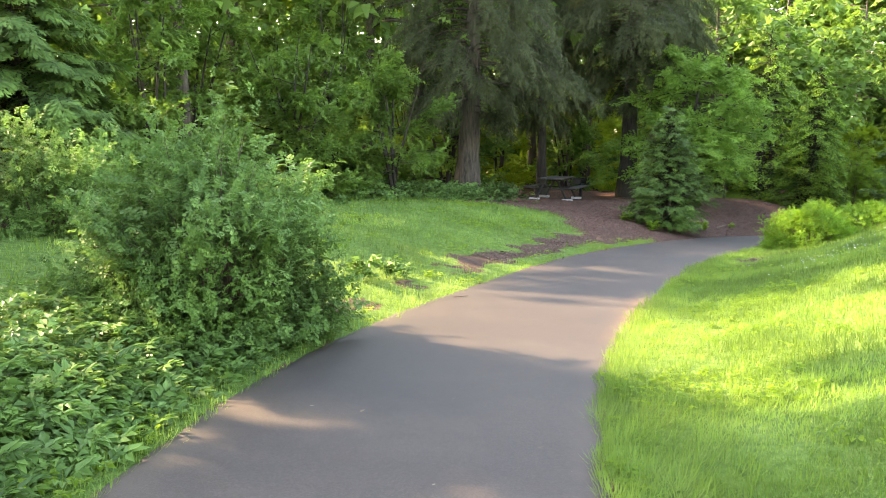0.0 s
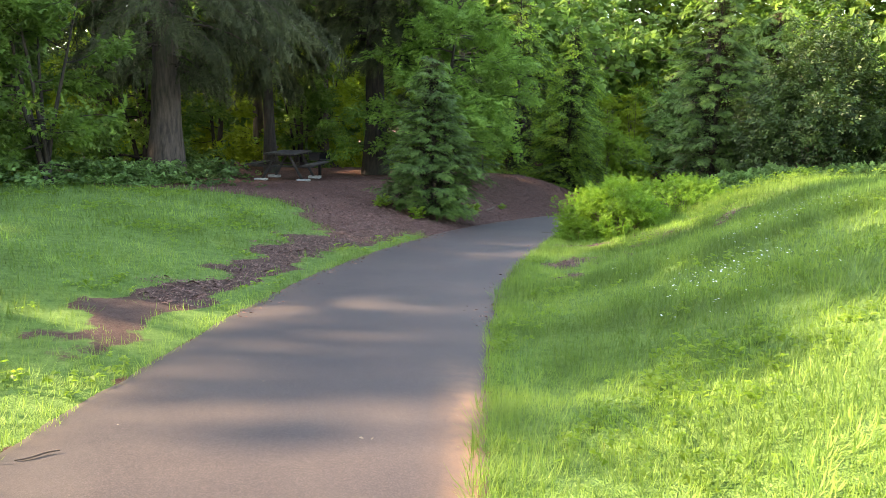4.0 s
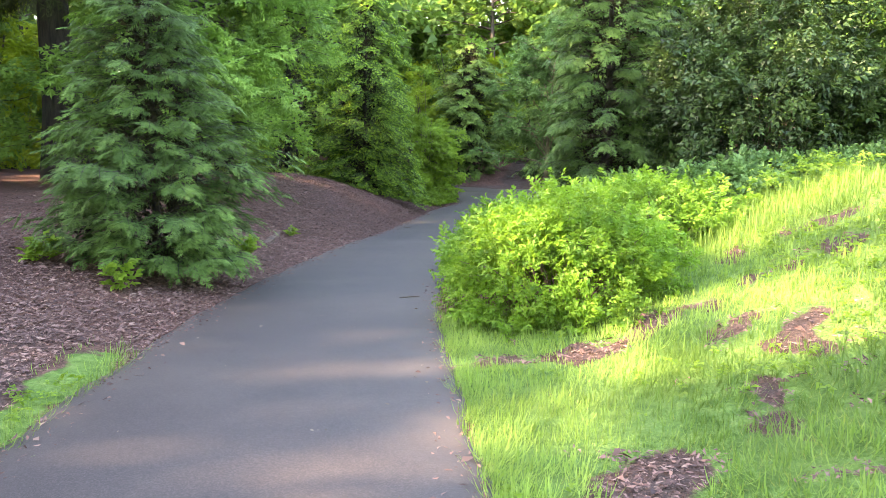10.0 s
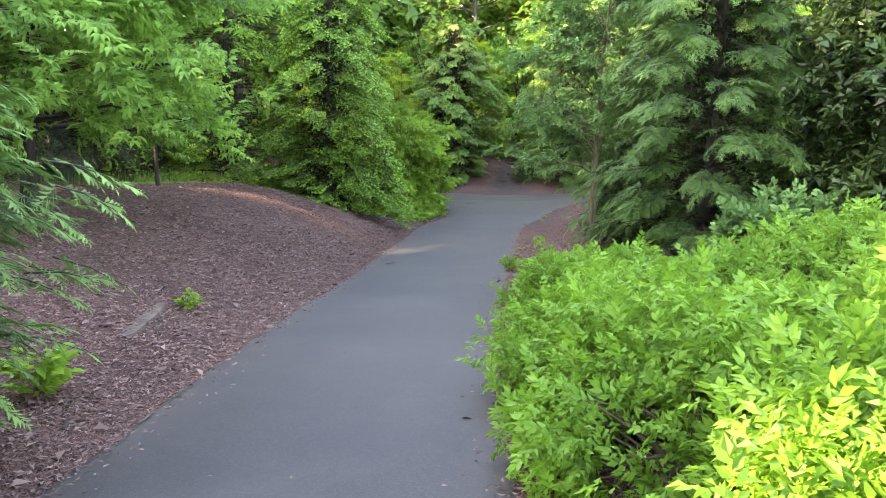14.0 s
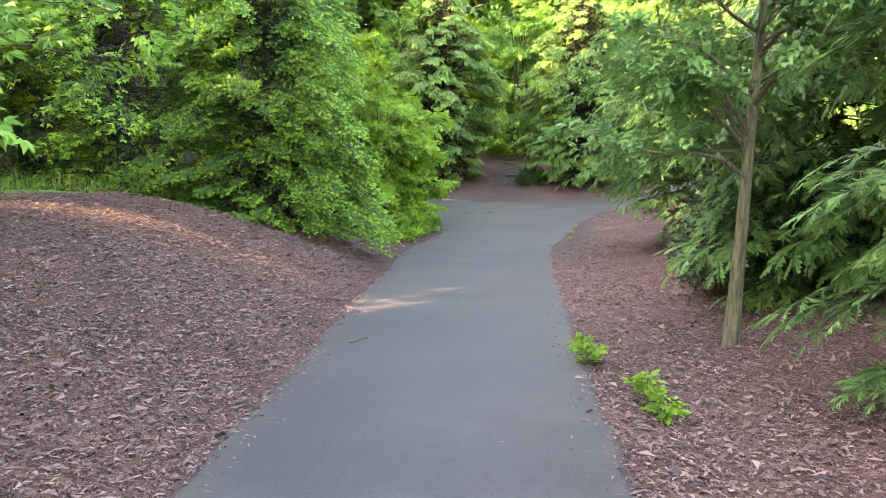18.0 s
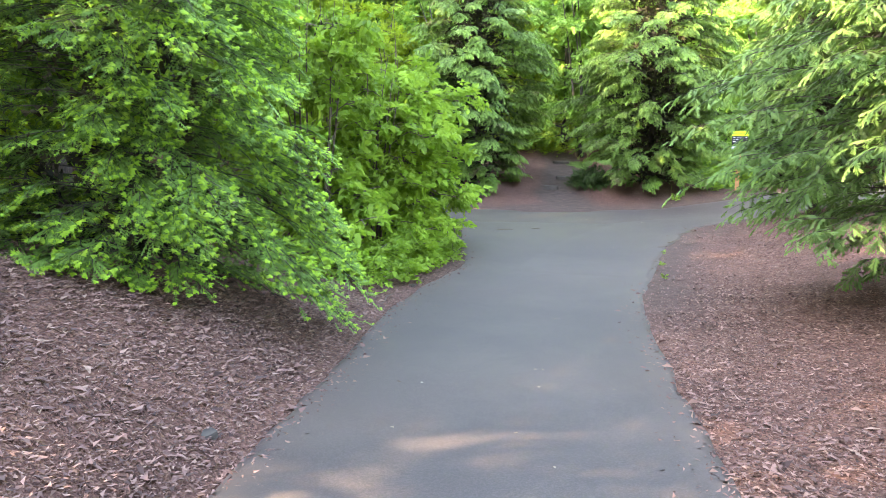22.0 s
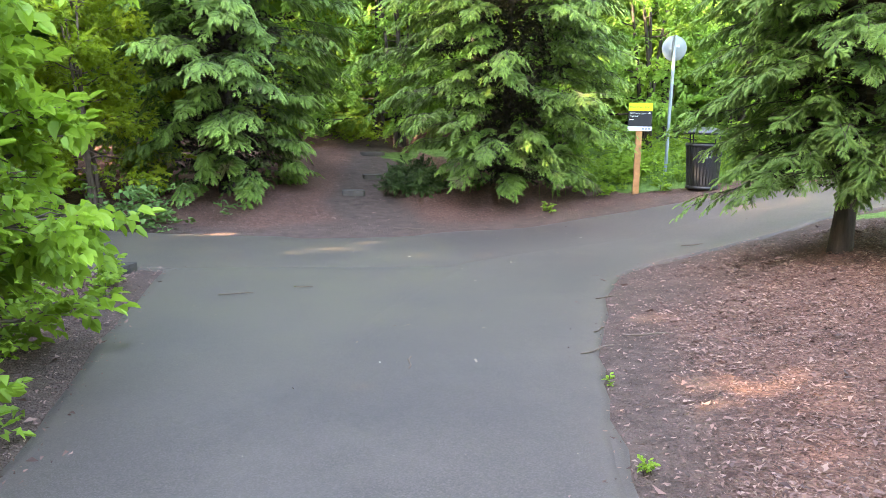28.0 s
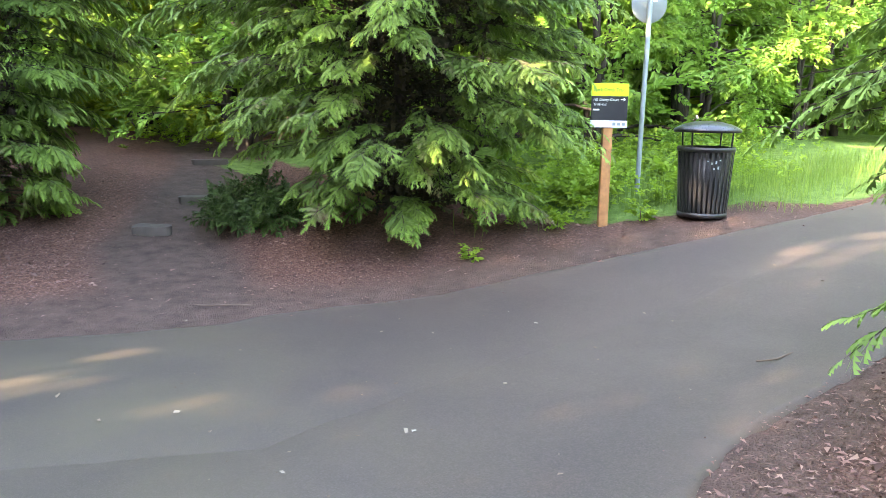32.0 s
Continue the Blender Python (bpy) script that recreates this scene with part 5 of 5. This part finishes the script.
def herbs():
    """The leafy herbs along the path at the foot of the first bush."""
    r = np.random.default_rng(120)
    n = 5200
    x, y = r.normal(-2.2, 0.75, n), r.uniform(2.4, 8.2, n)
    _, d, w = along(MAIN_LINE, x, y)
    e = -d - w
    keep = (e > 0.12) & (e < 2.4)
    x, y, e = x[keep], y[keep], e[keep]
    n = len(x)
    z = height(x, y) + r.uniform(0.02, 0.28, n) * smooth(0.1, 0.9, e)
    az = r.uniform(0, 2 * np.pi, n)
    me = leaf_mesh("herb_bed", ROSETTE, np.stack([x, y, z], -1), np.stack([np.cos(az), np.sin(az), r.uniform(0, 0.7, n)], -1), np.array([0, 0, 1.0]) + r.normal(0, 0.3, (n, 3)), r.uniform(0.08, 0.19, n), BUSH, r.random(n))
    return tagged(new("herb_bed", me), "low broad-leaved green herbs along the path", "herbs", kind="stuff")


herbs()


def undergrowth(name, spots, per, leaves, sizes, tallest, label, seed):
    """Low leafy growth in drifts."""
    r = np.random.default_rng(seed)
    p = np.vstack([np.stack([r.normal(a, s, per), r.normal(c, s * 0.6, per)], -1) for a, c, s in spots])
    p = p[~inside_path(p[:, 0], p[:, 1], 0.12)]
    n = len(p)
    z = height(p[:, 0], p[:, 1]) + 0.02 + tallest * r.random(n) ** 1.5
    az = r.uniform(0, 2 * np.pi, n)
    me = leaf_mesh(name, LEAFY, np.concatenate([p, z[:, None]], 1), np.stack([np.cos(az), np.sin(az), r.uniform(-0.2, 0.5, n)], -1), np.array([0, 0, 1.0]) + r.normal(0, 0.35, (n, 3)), r.uniform(*sizes, n), leaves, r.random(n))
    return tagged(new(name, me), label, "undergrowth", kind="stuff")


undergrowth("undergrowth", [(-0.6, 23.2, 1.0), (0.6, 24.6, 0.7), (-2.8, 21.2, 1.2), (-5.6, 18.4, 1.2), (-8.4, 15.8, 1.2), (1.6, 28.0, 0.6), (-11, 13.5, 1.3), (23.2, 40.6, 0.7)], 420, BUSH, (0.16, 0.32), 0.45, "low dark green undergrowth at the foot of the wood", 121)
undergrowth("fresh_herbs", [(14.2, 33.0, 0.5), (17.3, 33.1, 0.4), (18.4, 33.6, 0.45), (19.6, 34.5, 0.5), (20.1, 36.0, 0.35), (20.8, 37.6, 0.4), (30.6, 37.1, 0.5), (31.6, 37.3, 0.6), (33, 37.2, 0.9), (36, 37.0, 1.2), (32.6, 36.0, 0.6), (13.4, 18.6, 1.0), (11.9, 18.4, 0.7), (31.4, 43.9, 0.7), (32.6, 44.6, 0.8)], 300, HERB, (0.1, 0.2), 0.3, "fresh green low herbs beside the path", 123)


def flowers():
    r = np.random.default_rng(122)
    p = np.vstack([np.stack([r.normal(a, s, n), r.normal(c, s * 0.6, n)], -1) for a, c, s, n in ((5.6, 11.3, 0.32, 90), (7.2, 12.6, 0.3, 50), (6.6, 12.2, 0.7, 30), (5.1, 10.6, 0.6, 20))])
    n = len(p)
    z = height(p[:, 0], p[:, 1]) + r.uniform(0.13, 0.2, n)
    petals = np.array([leaf(0, 0, a, 1.0, 0.75, 0, 0.1, -0.2) for a in np.arange(5) * 2 * np.pi / 5])
    v = scatter(petals, np.concatenate([p, z[:, None]], 1), np.stack([np.ones(n), r.normal(0, 1, n), np.zeros(n)], -1), np.array([0, 0, 1.0]) + r.normal(0, 0.3, (n, 3)), r.uniform(0.007, 0.012, n))
    return tagged(new("daisies", mesh_of("daisies", v, quads(v), PETAL)), "small white flowers in the lawn", "flowers", kind="stuff")


flowers()


# ---- litter ----
def twig(x, y, length, turn, label, thick=0.006, lift=0.02):
    ob = thing("twig", x, y, float(height(x, y)[0]) + lift, turn)
    t = np.linspace(-0.5, 0.5, 7)
    v, fcs = tubes([np.stack([t * length, 0.04 * length * np.sin(t * 7), 0.004 + 0 * t, thick * (1 - 0.5 * np.abs(t))], -1), np.stack([0.1 * length + t[:4] * 0 + np.linspace(0, 0.2, 4) * length, np.linspace(0, 0.09, 4) * length, 0.004 + 0 * t[:4], np.linspace(thick * 0.6, 0.001, 4)], -1)], 6)
    part("stick", mesh_of("stick", v, fcs, TWIG, True), ob)
    return tagged(ob, label, "twig", "twigs on the path")


for wx, wy, length, turn in ((7.95, 19.55, 0.2, -20), (26.95, 34.2, 0.42, -28), (7.9, 22.1, 0.14, 40), (26.4, 37.9, 0.4, -55), (13.2, 27.3, 0.2, 10), (0.25, 9.6, 0.2, 20), (20.9, 31.5, 0.25, 30), (17.4, 32.3, 0.5, 40), (23.0, 33.2, 0.3, -10), (23.5, 33.1, 0.35, -40), (8.35, 22.6, 0.12, 80), (24.31, 33.86, 0.2, -20), (23.42, 33.42, 0.16, 5), (22.55, 36.3, 0.28, -35), (22.05, 33.9, 0.22, 40), (23.1, 36.1, 0.16, -50), (24.9, 34.2, 0.1, 60)):
    twig(wx, wy, length, turn, "thin dry brown twig lying on the ground")


def litter():
    """Catkins, petals and bits of leaf scattered on the asphalt."""
    r = np.random.default_rng(130)
    k = r.uniform(30, len(MAIN_LINE) - 1.01, 420) ** 1.0
    line = MAIN_LINE[k.astype(int)]
    way = unit(np.gradient(MAIN_LINE[:, :2], axis=0))[k.astype(int)]
    d = line[:, 2] * r.uniform(-0.95, 0.95, 420)
    x, y = np.concatenate([line[:, 0] + way[:, 1] * d, r.uniform(22, 30, 260)]), np.concatenate([line[:, 1] - way[:, 0] * d, r.uniform(34, 39, 260)])
    keep = inside_path(x, y, -0.05)
    x, y = x[keep], y[keep]
    n = len(x)
    chip = np.array([[(-0.5, -0.25, 0), (0.3, -0.3, 0.12), (0.5, 0.2, 0.05), (-0.35, 0.3, 0.1)]])
    v = scatter(chip, np.stack([x, y, height(x, y) + 0.025], -1), np.stack([r.normal(0, 1, n), r.normal(0, 1, n), r.normal(0, 0.1, n)], -1), np.array([0, 0, 1.0]) + r.normal(0, 0.15, (n, 3)), 0.009 + 0.024 * r.random(n) ** 3)
    return tagged(new("path_litter", mesh_of("path_litter", v, quads(v), LITTER)), "small brown and pale litter on the asphalt", "litter", kind="stuff")


litter()


# ---- built things ----
def box(bm, x, y, z, w, d, h, turn=None, bevel=0.0):
    """A box with its middle at x, y, z, its edges rounded."""
    m = Matrix.Translation((x, y, z)) @ (turn if turn is not None else Matrix()) @ Matrix.Diagonal((w, d, h, 1))
    made = bmesh.ops.create_cube(bm, size=1, matrix=m)
    if bevel:
        edges = {e for v in made["verts"] for e in v.link_edges}
        bmesh.ops.bevel(bm, geom=list(edges), offset=bevel, segments=2, profile=0.6, affect="EDGES")
    return bm


def one_box(*a, **k):
    return box(bmesh.new(), *a, **k)


def lathe(bm, rows, sides=40):
    """A turned shape from rows of (radius, height)."""
    rings = [[bm.verts.new((r * math.cos(2 * math.pi * i / sides), r * math.sin(2 * math.pi * i / sides), z)) for i in range(sides)] for r, z in rows]
    for a, c in zip(rings, rings[1:]):
        for i in range(sides):
            f = bm.faces.new((a[i], a[(i + 1) % sides], c[(i + 1) % sides], c[i]))
            f.smooth = True
    return bm


OLD_WOOD = plain("weathered_dark_wood", (0.035, 0.028, 0.024), 0.8, 0, 0.4, 12.0)
SUNK_WOOD = plain("grey_brown_timber", (0.11, 0.072, 0.05), 0.9, 0, 0.5, 12.0)
IRON = plain("black_painted_steel", (0.011, 0.012, 0.015), 0.5, 0.0, 0.25, 14.0)
PAD = plain("pale_concrete", (0.5, 0.49, 0.46), 0.85, 0, 0.2, 10.0)
POST_WOOD = plain("stained_cedar_post", (0.42, 0.19, 0.075), 0.7, 0, 0.3, 11.0)
STEEL = plain("galvanised_steel", (0.24, 0.29, 0.31), 0.5, 0.6, 0.15, 8.0)
LIME = plain("lime_green_sign_face", (0.50, 0.76, 0.03), 0.4, 0, 0.06)
BLACK = plain("black_sign_face", (0.018, 0.018, 0.022), 0.4, 0, 0.15)
LILAC = plain("pale_sign_band", (0.62, 0.62, 0.72), 0.45, 0, 0.06)
PLATE = plain("dull_sign_back", (0.15, 0.175, 0.175), 0.55, 0.3, 0.12, 8.0)
LID = plain("glossy_dark_steel", (0.022, 0.025, 0.034), 0.32, 0.0, 0.2, 14.0)
INK = plain("dark_lettering", (0.03, 0.05, 0.02), 0.5)
WHITE = plain("white_lettering", (0.8, 0.8, 0.8), 0.5)


def picnic_table(x, y, turn):
    ob = thing("picnic_table", x, y, None, turn)
    for i in range(5):
        part("tabletop_plank", one_box(0, -0.34 + 0.17 * i, 0.735, 1.8, 0.155, 0.04, bevel=0.008), ob, material=OLD_WOOD)
    for side in (-1, 1):
        for i in range(2):
            part("seat_plank", one_box(0, side * (0.70 + 0.15 * i), 0.44, 1.8, 0.135, 0.04, bevel=0.008), ob, material=OLD_WOOD)
    for end in (-0.6, 0.6):
        for side in (-1, 1):
            part("leg", one_box(end, side * 0.38, 0.35, 0.06, 0.06, 0.82, Matrix.Rotation(side * 0.5, 4, "X"), 0.006), ob, material=OLD_WOOD)
            part("foot_pad", one_box(end, side * 0.58, 0.03, 0.18, 0.34, 0.07, bevel=0.01), ob, "pale concrete foot pad", PAD)
        part("seat_beam", one_box(end + 0.05, 0, 0.395, 0.05, 1.7, 0.05, bevel=0.006), ob, material=OLD_WOOD)
        part("top_beam", one_box(end + 0.05, 0, 0.69, 0.05, 0.78, 0.05, bevel=0.006), ob, material=OLD_WOOD)
    return tagged(ob, "dark weathered wooden picnic table on the bark mulch", "table")


picnic_table(3.95, 27.4, 66)


def park_grill(x, y, turn):
    ob = thing("park_grill", x, y, None, turn)
    part("post", one_box(0, 0, 0.22, 0.07, 0.07, 0.5, bevel=0.008), ob, material=IRON)
    bowl = one_box(0, 0, 0.47, 0.5, 0.4, 0.025, bevel=0.004)
    for dx, dy, w, d in ((0.24, 0, 0.02, 0.4), (-0.24, 0, 0.02, 0.4), (0, 0.19, 0.46, 0.02)):
        box(bowl, dx, dy, 0.58, w, d, 0.22, bevel=0.004)
    part("firebox", bowl, ob, "open black steel firebox", IRON)
    for i in range(7):
        part("grate_bar", one_box(-0.18 + 0.06 * i, 0, 0.66, 0.012, 0.37, 0.012), ob, material=IRON)
    return tagged(ob, "black steel park grill beside the picnic table", "grill")


park_grill(5.15, 29.3, 40)


def lettering(text, size, x, z, parent, face, label, y=-0.0135):
    """Raised letters on a sign, in the built-in font, as a mesh."""
    curve = bpy.data.curves.new("lettering", "FONT")
    curve.body, curve.size, curve.extrude = text, size, 0.0006
    probe = bpy.data.objects.new("lettering", curve)
    scene.collection.objects.link(probe)
    me = bpy.data.meshes.new_from_object(probe.evaluated_get(bpy.context.evaluated_depsgraph_get()))
    bpy.data.objects.remove(probe)
    me.materials.clear()
    me.materials.append(face)
    ob = part("lettering", me, parent, label)
    ob.matrix_basis = pose(x, y, z, 90, 0, 0)
    return ob


def trail_sign(x, y, turn):
    ob = thing("trail_sign", x, y, None, turn)
    part("post", one_box(0, 0.045, 0.55, 0.09, 0.09, 1.2, bevel=0.006), ob, "orange-brown stained wooden post", POST_WOOD)
    board = part("board", one_box(0, -0.006, 1.165, 0.345, 0.012, 0.41, bevel=0.003), ob, "black sign board", BLACK)
    top = part("title_band", one_box(0, -0.0065, 1.312, 0.351, 0.0145, 0.118, bevel=0.002), board, "lime green band", LIME)
    part("foot_band", one_box(0, -0.0065, 0.992, 0.351, 0.0145, 0.066, bevel=0.002), board, "pale lilac band", LILAC)
    lettering("Rock Creek Trail", 0.041, -0.155, 1.298, board, INK, "dark lettering", -0.0142)
    lettering("NE Cherry Court", 0.033, -0.155, 1.208, board, WHITE, "white lettering", -0.0128)
    lettering("Trailhead", 0.033, -0.155, 1.165, board, WHITE, "white lettering", -0.0128)
    bm = one_box(-0.125, -0.0124, 1.125, 0.06, 0.0012, 0.016)
    part("distance_bar", bm, board, "small white writing", WHITE)
    arrow = box(one_box(0.125, -0.0124, 1.222, 0.04, 0.0012, 0.008), 0.14, -0.0124, 1.228, 0.022, 0.0012, 0.008, Matrix.Rotation(radians(45), 4, "Y"))
    part("arrow", box(arrow, 0.14, -0.0124, 1.216, 0.022, 0.0012, 0.008, Matrix.Rotation(radians(-45), 4, "Y")), board, "white arrow", WHITE)
    for i in range(3):
        part("emblem", one_box(0.05 + 0.045 * i, -0.0142, 0.992, 0.028, 0.0012, 0.028), board, "small grey emblem", STEEL)
    return tagged(ob, "trail sign with lime, black and lilac bands on a wooden post", "sign")


trail_sign(29.84, 36.38, -57)


def round_sign(x, y, turn):
    ob = thing("road_sign", x, y, None, turn)
    v, fcs = tubes([np.array([(0, 0, -0.2, 0.027), (0.01, 0, 1.0, 0.027), (0.03, 0, 2.25, 0.027)])], 16)
    part("pole", mesh_of("pole", v, fcs, STEEL, True), ob, "grey galvanised pole")
    disc = lathe(bmesh.new(), [(0.001, 0.0), (0.195, 0.0), (0.2, 0.003), (0.2, 0.006), (0.195, 0.009), (0.001, 0.009)], 48)
    bmesh.ops.transform(disc, matrix=pose(0.03, 0.045, 2.05, 90, 0, 0), verts=disc.verts)
    plate = part("plate", disc, ob, "pale grey round plate seen from behind", PLATE)
    part("sticker", one_box(0.08, 0.032, 2.09, 0.07, 0.002, 0.035), plate, "small white sticker", WHITE)
    return tagged(ob, "round sign on a grey steel pole", "sign")


round_sign(31.1, 36.5, -50)


def litter_bin(x, y, turn):
    ob = thing("litter_bin", x, y, None, turn)
    part("liner", lathe(bmesh.new(), [(0.001, 0.05), (0.205, 0.05), (0.235, 0.64), (0.228, 0.64), (0.2, 0.08), (0.001, 0.08)]), ob, "dark inner liner", IRON)
    for name, r0, z in (("base_ring", 0.225, 0.035), ("top_ring", 0.262, 0.665)):
        part(name, lathe(bmesh.new(), [(r0 - 0.012, z - 0.022), (r0 + 0.008, z - 0.022), (r0 + 0.012, z), (r0 + 0.008, z + 0.022), (r0 - 0.012, z + 0.022), (r0 - 0.012, z - 0.022)]), ob, material=IRON)
    strip = one_box(0, 0, 0.35, 0.008, 0.028, 0.63, Matrix.Rotation(0.058, 4, "Y"), 0.003)
    bmesh.ops.transform(strip, matrix=Matrix.Translation((0.243, 0, 0)), verts=strip.verts)
    first = part("slat", strip, ob, material=IRON)
    for i in range(1, 32):
        c = new("slat", first.data)
        c.parent, c.matrix_basis = ob, pose(0, 0, 0, 0, 0, 360 * i / 32)
    lid = part("lid", lathe(bmesh.new(), [(0.31, 0.835), (0.318, 0.842), (0.305, 0.862), (0.22, 0.902), (0.12, 0.925), (0.001, 0.932)]), ob, "domed glossy steel lid", LID)
    part("lid_rim", lathe(bmesh.new(), [(0.318, 0.842), (0.312, 0.825), (0.295, 0.827), (0.295, 0.84)]), lid, material=IRON)
    for i in range(4):
        a = math.pi / 4 + i * math.pi / 2
        v, fcs = tubes([np.array([(0.258 * math.cos(a), 0.258 * math.sin(a), 0.66, 0.009), (0.27 * math.cos(a), 0.27 * math.sin(a), 0.84, 0.009)])], 8)
        part("lid_bracket", mesh_of("lid_bracket", v, fcs, IRON, True), ob)
    # Small pale marks on the upper slats.
    for i, (a, z) in enumerate(((-1.75, 0.56), (-1.6, 0.54), (-1.45, 0.55), (-1.3, 0.57), (-1.52, 0.49), (-1.36, 0.5))):
        bm = one_box(0.262 + 0.006 * (z - 0.5), 0, z, 0.0015, 0.016, 0.012 + 0.008 * (i % 3))
        c = part("pale_mark", bm, ob, "small pale mark", STEEL)
        c.matrix_basis = pose(0, 0, 0, 0, 0, math.degrees(a))
    return tagged(ob, "black slatted steel litter bin with a domed lid", "bin")


litter_bin(30.43, 35.6, -60)


def slab(name, x, y, w, d, h, turn, label, seed, mat=None, category="stone", lift=0.0, group=""):
    """A rough flat stone or timber with worn corners."""
    r = np.random.default_rng(seed)
    bm = one_box(0, 0, h / 2 - 0.02, w, d, h)
    bmesh.ops.subdivide_edges(bm, edges=list(bm.edges), cuts=4, use_grid_fill=True)
    for v in bm.verts:
        k = noise.noise(v.co * 6 + Vector((seed, 0, 0))) * 0.02
        corner = max(0, abs(v.co.x) / (w / 2) + abs(v.co.y) / (d / 2) - 1.35)
        v.co.x *= 1 - 0.22 * corner
        v.co.y *= 1 - 0.22 * corner
        v.co += Vector((k, noise.noise(v.co * 5 + Vector((0, seed, 0))) * 0.02, k * 0.5))
    me = bpy.data.meshes.new(name)
    bm.to_mesh(me)
    bm.free()
    me.materials.append(mat or STONE)
    ob = new(name, me)
    ob.matrix_world = pose(x, y, float(height(x, y)[0]) + lift, 0, 0, turn)
    return tagged(ob, label, category, group)


slab("stepping_stone", 27.36, 39.96, 0.36, 0.26, 0.09, -50, "flat grey stone step on the earth trail", 3, group="steps on the trail")
slab("stepping_stone", 28.36, 40.55, 0.34, 0.24, 0.09, -40, "flat grey stone step on the earth trail", 4, group="steps on the trail")
slab("stepping_stone", 30.0, 42.2, 0.5, 0.22, 0.08, -40, "flat grey stone step on the earth trail", 5, group="steps on the trail")
slab("garden_timber", 8.48, 23.85, 0.95, 0.11, 0.05, 55, "weathered grey timber edging half sunk in the mulch", 6, SUNK_WOOD, "timber", -0.012)
slab("stone", 14.55, 29.5, 0.08, 0.06, 0.035, 20, "small grey stone in the mulch", 7)
slab("stone", 18.15, 32.9, 0.08, 0.06, 0.05, 20, "small pale grey stone beside the path", 8)
slab("stone", 22.45, 37.95, 0.24, 0.16, 0.1, 30, "dark rounded stone among the weeds", 9, OLD_WOOD)
